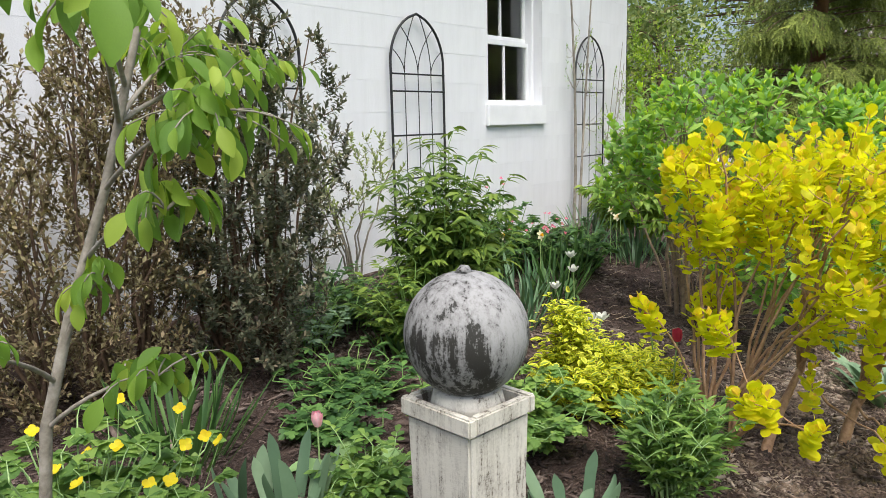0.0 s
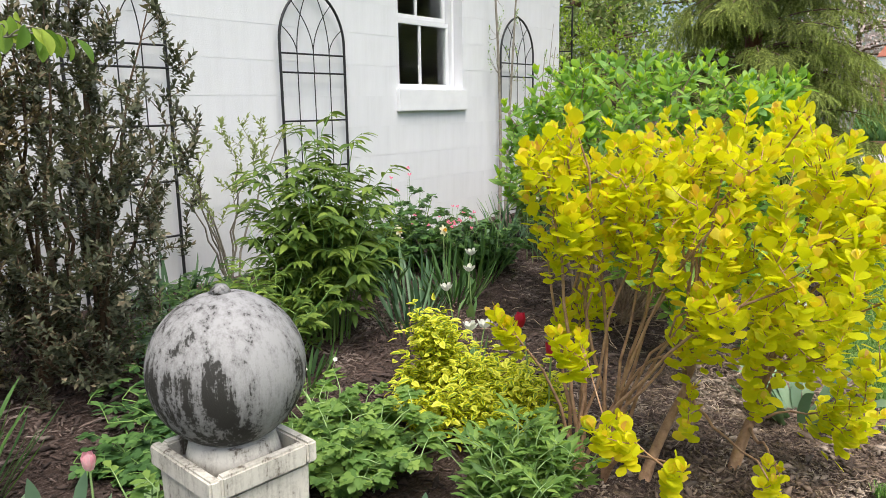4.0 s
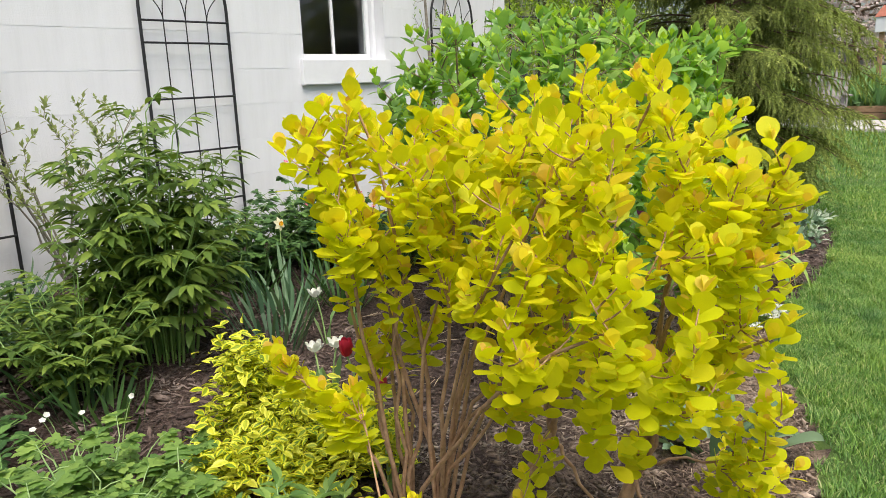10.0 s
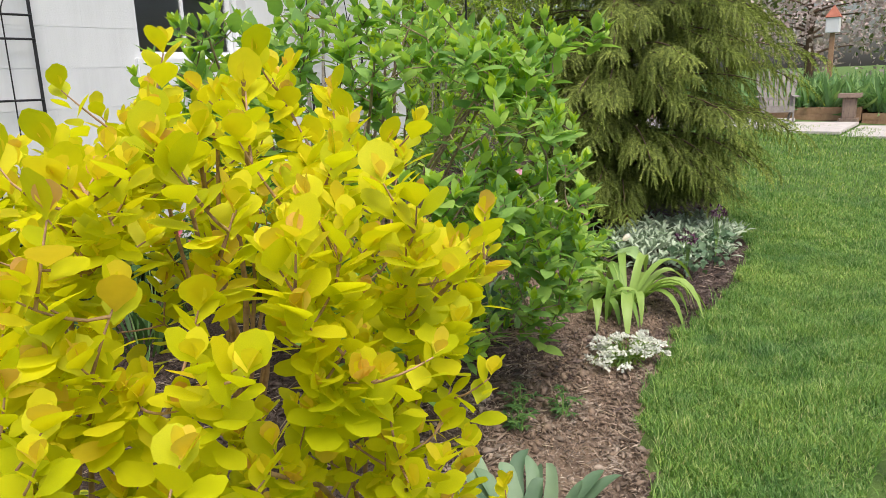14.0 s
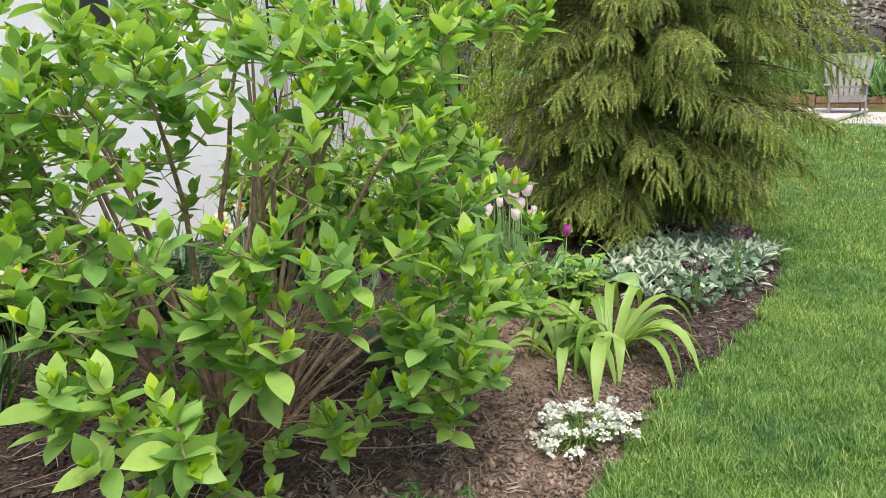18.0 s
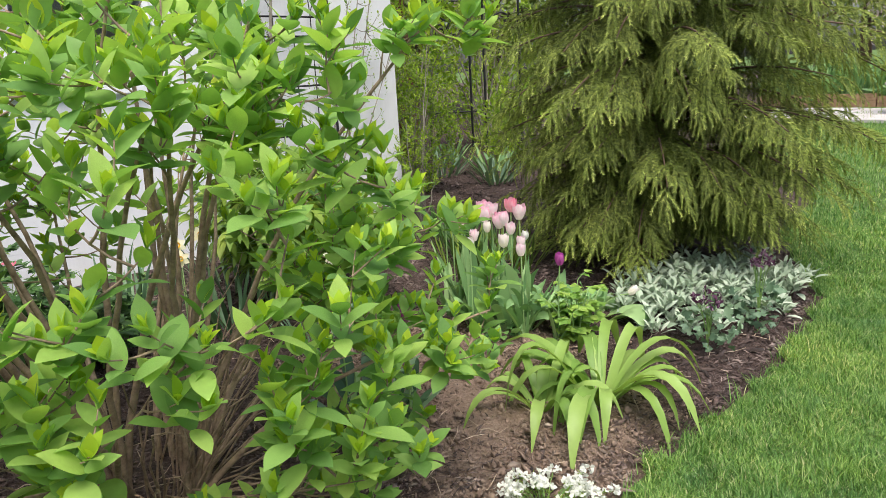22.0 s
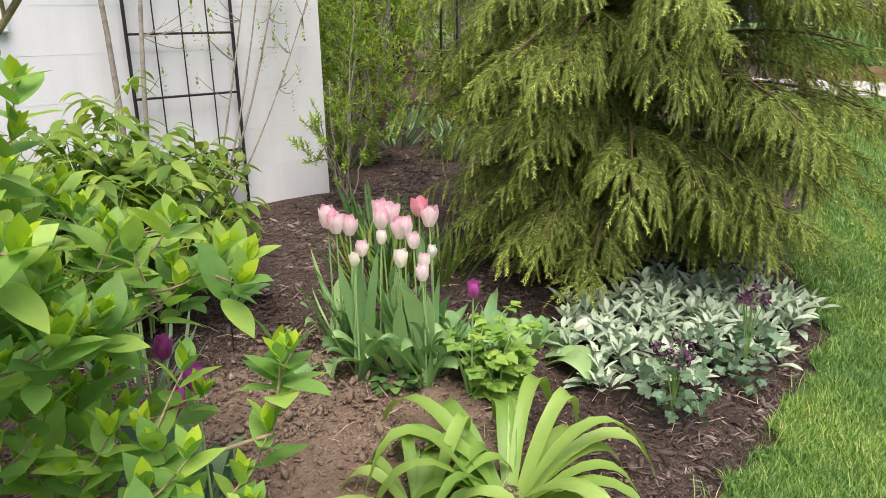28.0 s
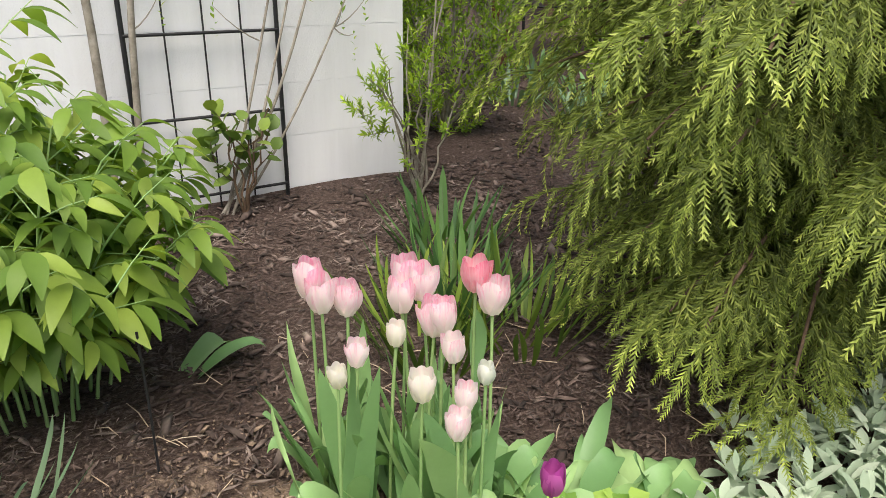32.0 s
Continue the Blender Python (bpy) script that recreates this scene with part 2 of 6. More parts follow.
TULIP_LEAF = leaf_material("tulip_leaf", [(0.0, (0.155, 0.31, 0.124)), (0.6, (0.264, 0.449, 0.186)), (1.0, (0.388, 0.574, 0.248))], 0.3, 0.42)
LILY_LEAF = leaf_material("lily_leaf", [(0.0, (0.19, 0.34, 0.07)), (0.6, (0.285, 0.445, 0.10)), (1.0, (0.40, 0.56, 0.16))], 0.35, 0.4)
SILVER_LEAF = leaf_material("silver_felt_leaf", [(0.0, (0.30, 0.395, 0.27)), (0.5, (0.42, 0.515, 0.38)), (1.0, (0.56, 0.645, 0.51))], 0.2, 0.9, glow=(1.0, 1.0, 1.0))
EUON_LEAF = leaf_material("variegated_edge_leaf", [(0.0, (0.74, 0.75, 0.035)), (0.5, (0.86, 0.84, 0.06)), (1.0, (0.93, 0.92, 0.15))], 0.35)
EUON_MID = leaf_material("variegated_middle_leaf", [(0.0, (0.16, 0.27, 0.03)), (0.7, (0.36, 0.46, 0.04)), (1.0, (0.75, 0.75, 0.06))], 0.3)
# Inner shade and outer light are put into these needle tones, besides age.
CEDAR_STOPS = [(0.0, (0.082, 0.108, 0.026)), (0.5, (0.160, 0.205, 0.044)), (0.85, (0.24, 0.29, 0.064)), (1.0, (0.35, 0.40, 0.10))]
CEDAR_OLD_SHADED, CEDAR_MID, CEDAR_YOUNG_LIT = [leaf_material("cedar_needle", [(p, tuple(min(0.9, v * k) for v in c)) for p, c in CEDAR_STOPS], 0.40, 0.6) for k in (0.9, 1.28, 1.72)]
CRYPT_TIP = leaf_material("cedar_new_tip", [(0.0, (0.44, 0.52, 0.10)), (1.0, (0.74, 0.80, 0.25))], 0.4)
IRIS_LEAF = leaf_material("iris_leaf", [(0.0, (0.06, 0.13, 0.07)), (0.6, (0.115, 0.215, 0.115)), (1.0, (0.20, 0.32, 0.18))], 0.2, 0.42)
BARK_TAN = plain_material("hydrangea_bark", [(0.3, (0.16, 0.11, 0.072)), (0.7, (0.45, 0.335, 0.235))], 30, 0.85, 80, 0.5)
GRASS = leaf_material("lawn_grass", [(0.0, (0.085, 0.20, 0.045)), (0.5, (0.19, 0.375, 0.085)), (0.85, (0.36, 0.56, 0.15)), (1.0, (0.62, 0.64, 0.34))], 0.4)


def weathered_lawn(m):
    """Lets the tone of the turf wander from lush to straw over hand and stride."""
    t = m.node_tree
    b = t.nodes["Principled BSDF"]
    old = b.inputs["Base Color"].links[0].from_socket
    f = math_node(t, "ADD", math_node(t, "MULTIPLY", noise_node(t, 1.3, 3.0), 0.6), math_node(t, "MULTIPLY", noise_node(t, 9.0, 3.0), 0.4))
    col = mix_node(t, 1.0, old, ramp_node(t, f, [(0.36, (0.55, 0.68, 0.75)), (0.5, (0.95, 0.95, 0.9)), (0.64, (1.25, 1.12, 1.0))]), "MULTIPLY")
    for l in list(old.links):
        if l.to_node != col.node:
            t.links.new(col, l.to_socket)


weathered_lawn(GRASS)
BOX_LEAF = leaf_material("privet_leaf", [(0.0, (0.155, 0.279, 0.031)), (0.6, (0.295, 0.449, 0.0465)), (1.0, (0.496, 0.651, 0.0775))], 0.45)
FAR_LEAF = leaf_material("far_foliage", [(0.0, (0.093, 0.155, 0.0465)), (0.6, (0.217, 0.295, 0.093)), (1.0, (0.403, 0.449, 0.186))], 0.4)
FAR_BLOSSOM = leaf_material("far_blossom", [(0.0, (0.55, 0.42, 0.42)), (1.0, (0.80, 0.72, 0.70))], 0.3, glow=(1.0, 1.0, 1.0))


def petal_material(name, foot, body, rim, height=0.07):
    """A petal that is pale at its foot and flushed along its streaks and rim."""
    m, t, n, l, b = nodes_of(name)
    sep = n.new("ShaderNodeSeparateXYZ")
    l.new(n.new("ShaderNodeTexCoord").outputs["Object"], sep.inputs[0])
    up = math_node(t, "DIVIDE", sep.outputs["Z"], height)
    streak = noise_node(t, 1.0, 4.0, 0.6, stretched(t, 260, 260, 22))
    f = math_node(t, "ADD", math_node(t, "MULTIPLY", up, 0.62), math_node(t, "MULTIPLY", math_node(t, "SUBTRACT", streak, 0.5), 1.1))
    f = math_node(t, "ADD", f, math_node(t, "MULTIPLY", math_node(t, "SUBTRACT", piece_random(t), 0.5), 0.35))
    col = ramp_node(t, f, [(0.05, foot), (0.40, body), (0.85, rim)])
    l.new(col, b.inputs["Base Color"])
    b.inputs["Roughness"].default_value = 0.5
    tr = n.new("ShaderNodeBsdfTranslucent")
    l.new(col, tr.inputs[0])
    ms = n.new("ShaderNodeMixShader")
    ms.inputs[0].default_value = 0.5
    l.new(b.outputs[0], ms.inputs[1])
    l.new(tr.outputs[0], ms.inputs[2])
    l.new(ms.outputs[0], n["Material Output"].inputs[0])
    return m


PINK = petal_material("pink_petal", (0.93, 0.89, 0.84), (0.94, 0.80, 0.83), (0.93, 0.40, 0.57))
ROSE = petal_material("rose_petal", (0.92, 0.72, 0.72), (0.92, 0.48, 0.56), (0.88, 0.20, 0.33))
BLUSH = petal_material("blush_petal", (0.90, 0.88, 0.76), (0.92, 0.87, 0.82), (0.92, 0.74, 0.74))
PURPLE = leaf_material("purple_petal", [(0.0, (0.45, 0.06, 0.34)), (1.0, (0.66, 0.16, 0.52))], 0.4, 0.5, glow=(1.0, 1.0, 1.0))
RED = leaf_material("red_petal", [(0.0, (0.55, 0.02, 0.05)), (1.0, (0.72, 0.06, 0.12))], 0.35, 0.5, glow=(1.0, 1.0, 1.0))
WHITE = leaf_material("white_petal", [(0.0, (0.72, 0.74, 0.66)), (1.0, (0.86, 0.87, 0.82))], 0.35, 0.6, glow=(1.0, 1.0, 1.0))
YELLOW = leaf_material("yellow_petal", [(0.0, (0.80, 0.62, 0.01)), (1.0, (0.88, 0.74, 0.03))], 0.35, 0.5)
ORANGE = leaf_material("orange_cup", [(0.0, (0.85, 0.44, 0.02)), (1.0, (0.88, 0.56, 0.03))], 0.35, 0.5)
CREAM = leaf_material("cream_petal", [(0.0, (0.84, 0.80, 0.58)), (1.0, (0.90, 0.88, 0.74))], 0.35, 0.5)
DUSK = leaf_material("dusky_purple_petal", [(0.0, (0.05, 0.015, 0.04)), (0.7, (0.12, 0.04, 0.09)), (1.0, (0.40, 0.30, 0.38))], 0.25, 0.6, glow=(1.0, 1.0, 1.0))


# ---- geometry helpers ----
def ground_z(x, y):
    return 0.04 + 0.35 * np.clip((np.asarray(y, float) + 2.9) / 2.9, 0, 1) * (1 - 0.5 * np.clip((np.asarray(x, float) - 3.5) / 5, 0, 1))


def np_mesh(name, v, f, material, smooth=True):
    """A mesh from an array of points and one of faces, all with the same number of corners."""
    me = bpy.data.meshes.new(name)
    v, f = np.asarray(v, np.float32), np.asarray(f, np.int32)
    k = f.shape[1]
    me.vertices.add(len(v))
    me.vertices.foreach_set("co", v.ravel())
    me.loops.add(f.size)
    me.loops.foreach_set("vertex_index", f.ravel())
    me.polygons.add(len(f))
    me.polygons.foreach_set("loop_start", np.arange(0, f.size, k, dtype=np.int32))
    if smooth:
        me.polygons.foreach_set("use_smooth", np.ones(len(f), bool))
    me.update(calc_edges=True)
    for m in material if isinstance(material, (list, tuple)) else (material,):
        me.materials.append(m)
    return me


def thing(name, at, label, category, group="", kind="", rz=0.0, data=None):
    ob = new(name, data)
    ob.matrix_world = pose(*at, 0, 0, rz)
    return tagged(ob, label, category, group, kind)


def part_mesh(name, me, parent, label="", m=None):
    ob = new(name, me)
    ob.parent = parent
    if m is not None:
        ob.matrix_basis = m
    if label:
        ob["label"] = label
    return ob


def part_np(name, geo, material, parent, label="", smooth=True, kind=""):
    """Geometry in world places, as a part of a thing that stands unturned."""
    v, f = geo
    o = np.array(parent.matrix_world.translation) if parent.parent is None else np.array((parent.parent.matrix_world @ parent.matrix_basis).translation)
    ob = part_mesh(name, np_mesh(name, v - o, f, material, smooth), parent, label)
    if kind:
        ob["kind"] = kind
    return ob


def part(name, bm, material, parent=None, label="", smooth=False):
    me = bpy.data.meshes.new(name)
    bm.normal_update()
    bm.to_mesh(me)
    bm.free()
    me.materials.append(material)
    if smooth:
        for p in me.polygons:
            p.use_smooth = True
    ob = new(name, me)
    ob.parent = parent
    if label:
        ob["label"] = label
    return ob


def join(geos):
    vs, fs, n = [], [], 0
    for v, f in geos:
        vs.append(v)
        fs.append(np.asarray(f) + n)
        n += len(v)
    return np.concatenate(vs), np.concatenate(fs)


def box_bm(bm, size, at, bevel=0.0, rz=0.0):
    r = bmesh.ops.create_cube(bm, size=1, matrix=pose(*at, 0, 0, rz) @ Matrix.Diagonal((*size, 1)))
    if bevel:
        es = list({e for v in r["verts"] for e in v.link_edges})
        bmesh.ops.bevel(bm, geom=es, offset=bevel, segments=2, affect="EDGES", clamp_overlap=True)
    return bm


def box(name, size, at, material, parent=None, bevel=0.004, label="", rz=0.0):
    return part(name, box_bm(bmesh.new(), size, at, bevel, rz), material, parent, label)


def tubes(paths, sides=5):
    """Tapered tubes along paths [(points, radii)], joined."""
    out = []
    a = np.arange(sides) * 2 * np.pi / sides
    for pts, rad in paths:
        p, r = np.asarray(pts, float), np.asarray(rad, float)
        d = np.gradient(p, axis=0)
        d /= np.linalg.norm(d, axis=1)[:, None] + 1e-9
        s = np.cross(d, np.eye(3)[np.argmin(np.abs(d).max(0))])
        s /= np.linalg.norm(s, axis=1)[:, None] + 1e-9
        u = np.cross(s, d)
        ring = p[:, None] + r[:, None, None] * (np.cos(a)[None, :, None] * s[:, None] + np.sin(a)[None, :, None] * u[:, None])
        k = len(p)
        i = (np.arange(k - 1)[:, None] * sides + np.arange(sides)[None])
        j = (np.arange(k - 1)[:, None] * sides + (np.arange(sides)[None] + 1) % sides)
        out.append((ring.reshape(-1, 3), np.stack([i, j, j + sides, i + sides], -1).reshape(-1, 4)))
    return join(out)


def bezier(p0, p1, p2, n=6):
    u = np.linspace(0, 1, n)[:, None]
    return (1 - u) ** 2 * np.asarray(p0) + 2 * u * (1 - u) * np.asarray(p1) + u ** 2 * np.asarray(p2)


def leaf_geo(kind="oval", n=4, fold=0.12, curl=0.2, width=0.5):
    """A leaf of length 1 along +y, face up, with a keel and a curl; three points across."""
    u = np.linspace(0, 1, n + 1)
    if kind == "oval":
        w = np.sin(np.pi * np.clip(u * 0.97 + 0.015, 0, 1)) ** 0.75
    elif kind == "round":
        w = np.sqrt(np.clip(1 - (2 * u - 1) ** 2, 0.004, 1))
    elif kind == "lance":
        w = np.sin(np.pi * np.clip(u, 0.02, 0.985) ** 0.75)
    elif kind == "ovate":
        w = np.sin(np.pi * np.clip(u, 0.02, 0.985) ** 0.85) ** 0.85
    elif kind == "pointed":
        w = np.sin(np.pi * np.clip(u, 0.015, 1) ** 0.82) ** 0.62 * (1 - u ** 9) + 0.01
    elif kind == "petiole":
        w = np.where(u < 0.17, 0.03, np.sqrt(np.clip(1 - ((u - 0.585) / 0.425) ** 2, 0.004, 1)))
    elif kind == "obovate":
        w = np.sin(np.pi * np.clip(u, 0.03, 0.97) ** 1.4) ** 0.8
    else:
        w = np.clip(np.minimum(0.55 + 1.2 * u, 2.2 * (1 - u) ** 0.8), 0.02, 1)
    w = w * width / 2
    z = -curl * u ** 2
    v = []
    for s in (-1, 0, 1):
        v.append(np.stack([s * w, u * (1 - 0.25 * abs(curl) * u), z + (fold * np.abs(w) * 2 if s else 0 * u)], -1))
    v = np.concatenate(v)
    k = n + 1
    i = np.arange(n)
    f = np.concatenate([np.stack([i + a * k, i + (a + 1) * k, i + 1 + (a + 1) * k, i + 1 + a * k], -1) for a in (0, 1)])
    return v, f


def frames_of(dirs, ups):
    d = dirs / (np.linalg.norm(dirs, axis=1)[:, None] + 1e-9)
    s = np.cross(d, ups)
    s /= np.linalg.norm(s, axis=1)[:, None] + 1e-9
    return np.stack([s, d, np.cross(s, d)], -1)


def scatter(geo, at, dirs, ups, size):
    """Copies of a small mesh, its y along dirs and its z near ups, as one mesh."""
    v, f = geo
    r = frames_of(np.asarray(dirs, float), np.asarray(ups, float)) * np.asarray(size, float).reshape(-1, 1, 1)
    w = np.einsum("nij,vj->nvi", r, v) + np.asarray(at)[:, None]
    n = len(at)
    return w.reshape(-1, 3), (f[None] + np.arange(n)[:, None, None] * len(v)).reshape(-1, f.shape[1])


def pieces_of(name, me, parent, at, dirs, ups, size):
    """The same, each copy an object of its own on one mesh."""
    r = frames_of(np.asarray(dirs, float), np.asarray(ups, float))
    o = np.array(parent.matrix_world.translation)
    for k in range(len(at)):
        m = Matrix(r[k].tolist()).to_4x4() @ Matrix.Scale(float(size[k]), 4)
        m.translation = Vector(np.asarray(at[k]) - o)
        part_mesh(name, me, parent, "", m)


def rand_dirs(n, up=0.0):
    d = rng.normal(size=(n, 3))
    d[:, 2] += up
    return d / np.linalg.norm(d, axis=1)[:, None]


def in_ball(n, centre, radii, shell=0.55, flat=-1.0):
    """Points in an ellipsoid, more of them near its skin and none under flat (of its half height)."""
    out = []
    while len(out) < n:
        d = rng.normal(size=3)
        d /= np.linalg.norm(d)
        if d[2] < flat:
            continue
        out.append(np.asarray(centre) + d * np.asarray(radii) * (shell + (1 - shell) * rng.random() ** 0.6))
    return np.array(out)


def grow(bases, tips, r0=0.012, r1=0.002, limbs=8, arch=0.35, wobble=0.03, sides=5):
    """Stems from the ground to limbs and from those to every tip. Gives the limbs, the twigs and the way in which each tip points."""
    bases, tips = np.asarray(bases, float), np.asarray(tips, float)
    paths, limb_paths = [], []
    pick = tips[rng.permutation(len(tips))[:limbs]]
    limb = []
    for q in pick:
        b = bases[np.argmin(np.linalg.norm(bases[:, :2] - q[:2], axis=1) + rng.random(len(bases)) * 0.15)]
        mid = b + (q - b) * np.array([arch, arch, 0.62]) + rng.normal(size=3) * wobble
        p = bezier(b, mid, q, 9) + np.concatenate([np.zeros((1, 3)), rng.normal(size=(8, 3)) * wobble * 0.25])
        limb.append(p)
        limb_paths.append((p, np.linspace(r0, r1 * 1.6, 9)))
    knots = [p[k] for p in limb for k in range(2, 9)]
    grown = np.zeros((len(knots) + 3 * len(tips), 3))
    grown[:len(knots)] = knots
    have = len(knots)
    way = np.zeros_like(tips)
    for n in np.argsort(np.linalg.norm(tips - bases.mean(0), axis=1)):
        q = tips[n]
        k = grown[:have]
        far = np.linalg.norm(k - q, axis=1)
        s = k[np.argmin(np.abs(far - 0.07) + 0.8 * np.clip(k[:, 2] - q[2] + 0.05, 0, 9))]
        gap = np.linalg.norm(q - s)
        mid = (s + q) / 2 + np.array([0, 0, -0.14 * np.linalg.norm((q - s)[:2])]) + rng.normal(size=3) * wobble * min(1.0, 2.5 * gap)
        p = bezier(s, mid, q, 5)
        way[n] = p[-1] - p[-2]
        grown[have:have + 3] = p[1:4]
        have += 3
        paths.append((p, np.linspace(r1 * (1.0 + min(1.0, 3 * gap)), r1 * 0.6, 5)))
    return limb_paths, tubes(paths, sides), way / (np.linalg.norm(way, axis=1)[:, None] + 1e-9)


def whorls(tips, way, n, reach, spread=1.0, lift=0.25, paired=False):
    """Leaves round the last stretch of each twig, in a spiral or in crossed pairs: places, directions, ups."""
    at, dirs, ups = [], [], []
    for q, d in zip(tips, way):
        a0 = rng.random() * 6.28
        ref = np.array([1.0, 0, 0]) if abs(d[2]) > 0.9 else np.array([0, 0, 1.0])
        s = np.cross(d, ref)
        s /= np.linalg.norm(s)
        u = np.cross(s, d)
        for k in range(n):
            a = a0 + (math.pi * k + math.pi / 2 * (k // 2) if paired else k * GOLD)
            f = (k // 2) / max(1, n // 2 - 1) if paired else k / max(1, n - 1)
            o = math.cos(a) * s + math.sin(a) * u
            at.append(q - d * reach * (1 - f))
            w = o * spread * (1.15 - 0.75 * f) + d * (0.35 + 0.75 * f) + np.array([0, 0, lift]) + rng.normal(size=3) * 0.15
            dirs.append(w)
            ups.append(d * 0.8 + np.array([0, 0, 0.7]) - 0.3 * o + rng.normal(size=3) * 0.12)
    return np.array(at), np.array(dirs), np.array(ups)


# ---- ground, lawn, pavement ----
EDGE_X = np.array([-40, -9.0, -6.0, -4.4, -3.63, -2.95, -2.5, -2.23, -1.85, -1.6, -1.27, -0.9, -0.2, 0.8, 1.15, 1.6, 2.05, 2.6, 3.3, 5.0, 7.0, 9.0, 40])
EDGE_Y = np.array([-3.3, -3.3, -3.32, -3.34, -3.34, -3.38, -3.28, -3.17, -2.98, -2.91, -2.87, -2.81, -2.84, -2.74, -2.66, -2.4, -2.13, -1.95, -1.9, -1.3, 0.5, 1.5, 1.5])


def edge_y(x):
    return np.interp(x, EDGE_X, EDGE_Y)


def axis_points(near, far_lo, far_hi, lo, hi):
    k = np.arange(lo, hi, near)
    a = lo - np.geomspace(near, lo - far_lo, 26)[::-1]
    b = hi + np.geomspace(near, far_hi - hi, 26)
    return np.concatenate([a, k, b])


def build_ground():
    xs, ys = axis_points(0.07, -400, 600, -7.5, 5.0), axis_points(0.07, -400, 400, -5.0, 3.0)
    gx, gy = np.meshgrid(xs, ys)
    lawn = gy < edge_y(gx) + 0.02
    near = (np.abs(gx + 1) < 9) & (np.abs(gy + 1) < 6)
    gz = ground_z(gx, gy)
    rough = np.array([noise.noise(Vector((x * 2.2, y * 2.2, 0))) * 0.6 + noise.noise(Vector((x * 8, y * 8, 3))) * 0.4 for x, y in zip(gx.ravel(), gy.ravel())]).reshape(gx.shape)
    gz = gz + np.where(near & ~lawn, rough * 0.018, 0) + np.where(near & ~lawn & (gy < edge_y(gx) + 0.1), -0.03, 0)
    v = np.stack([gx, gy, gz], -1).reshape(-1, 3)
    ny, nx = gx.shape
    i = (np.arange(ny - 1)[:, None] * nx + np.arange(nx - 1)[None]).ravel()
    f = np.stack([i, i + 1, i + 1 + nx, i + nx], -1)
    me = np_mesh("ground", v, f, [GROUND, LAWN_SOIL])
    cx, cy = v[f].mean(1)[:, 0], v[f].mean(1)[:, 1]
    me.polygons.foreach_set("material_index", ((cy < edge_y(cx)) | (np.abs(cx) > 60) | (np.abs(cy) > 60)).astype(np.int32))
    soil = np.exp(-(((v[:, 0] + 0.92) / 0.68) ** 2 + ((v[:, 1] + 2.05) / 0.74) ** 2) ** 2) + 0.45 * np.exp(-(((v[:, 0] + 2.7) / 1.75) ** 2 + ((v[:, 1] + 2.95) / 0.72) ** 2) ** 3) + 0.4 * np.exp(-(((v[:, 0] + 1.75) / 0.75) ** 2 + ((v[:, 1] + 2.80) / 0.32) ** 2) ** 2)
    a = me.attributes.new("soil", "FLOAT", "POINT")
    a.data.foreach_set("value", soil.astype(np.float32))
    tagged(new("ground", me), "dark bark mulch and bare soil bed meeting a lawn", "ground", kind="structure")


build_ground()


def blades(n, x0, x1, y0, y1, h0, h1, w, keep):
    x, y = rng.uniform(x0, x1, n), rng.uniform(y0, y1, n)
    k = keep(x, y)
    x, y = x[k], y[k]
    n = len(x)
    tuft = 0.5 + 0.25 * np.sin(x * 13 + 2.2 * np.sin(y * 9)) + 0.25 * np.sin(y * 17 + 2.0 * np.sin(x * 11 + 1))
    h = (h0 + (h1 - h0) * rng.random(n) ** 1.6) * (0.55 + 0.75 * tuft)
    a = rng.uniform(0, 6.28, n)
    lean = rng.uniform(0.2, 1.3, n) * h
    s = np.stack([np.cos(a), np.sin(a), 0 * a], -1) * (w * rng.uniform(0.7, 1.3, n))[:, None]
    b = np.stack([x, y, ground_z(x, y) - 0.004], -1)
    o = np.stack([-np.sin(a) * lean, np.cos(a) * lean, h], -1)
    v = np.stack([b - s, b + s, b + o * np.array([0.35, 0.35, 0.6]) + s * 0.8, b + o * np.array([0.35, 0.35, 0.6]) - s * 0.8, b + o], 1)
    i = np.arange(n)[:, None] * 5
    f = np.concatenate([i + np.array([[0, 1, 2]]), i + np.array([[0, 2, 3]]), i + np.array([[3, 2, 4]])])
    return v.reshape(-1, 3), f


on_lawn = lambda x, y: y < edge_y(x) - 0.01 + 0.05 * np.sin(x * 9) * np.sin(x * 23 + 1)
lawn_geo = join([
    blades(230000, -2.2, 1.3, -3.75, -2.4, 0.014, 0.042, 0.0015, on_lawn),
    blades(60000, 1.2, 3.4, -4.2, -1.85, 0.016, 0.045, 0.0023, on_lawn),
    blades(24000, -3.6, -2.1, -3.9, -3.2, 0.014, 0.045, 0.0018, on_lawn),
    blades(18000, -2.4, 2.6, -3.6, -1.9, 0.03, 0.080, 0.0015, lambda x, y: (y < edge_y(x) + 0.02) & (y > edge_y(x) - 0.09)),
    blades(50000, 3.3, 7.0, -6.0, 0.5, 0.02, 0.055, 0.0030, on_lawn),
    blades(24000, 7.0, 12.0, -8.0, 1.0, 0.03, 0.08, 0.005, on_lawn),
    blades(26000, -2.2, 3.0, -6.0, -3.7, 0.02, 0.05, 0.0024, on_lawn)])
tagged(new("lawn", np_mesh("lawn", *lawn_geo, GRASS)), "short mown spring lawn with a clipped edge", "lawn", kind="stuff")
clover_at = np.stack([rng.uniform(-3.2, 2.2, 9000), rng.uniform(-4.2, -1.9, 9000)], -1)
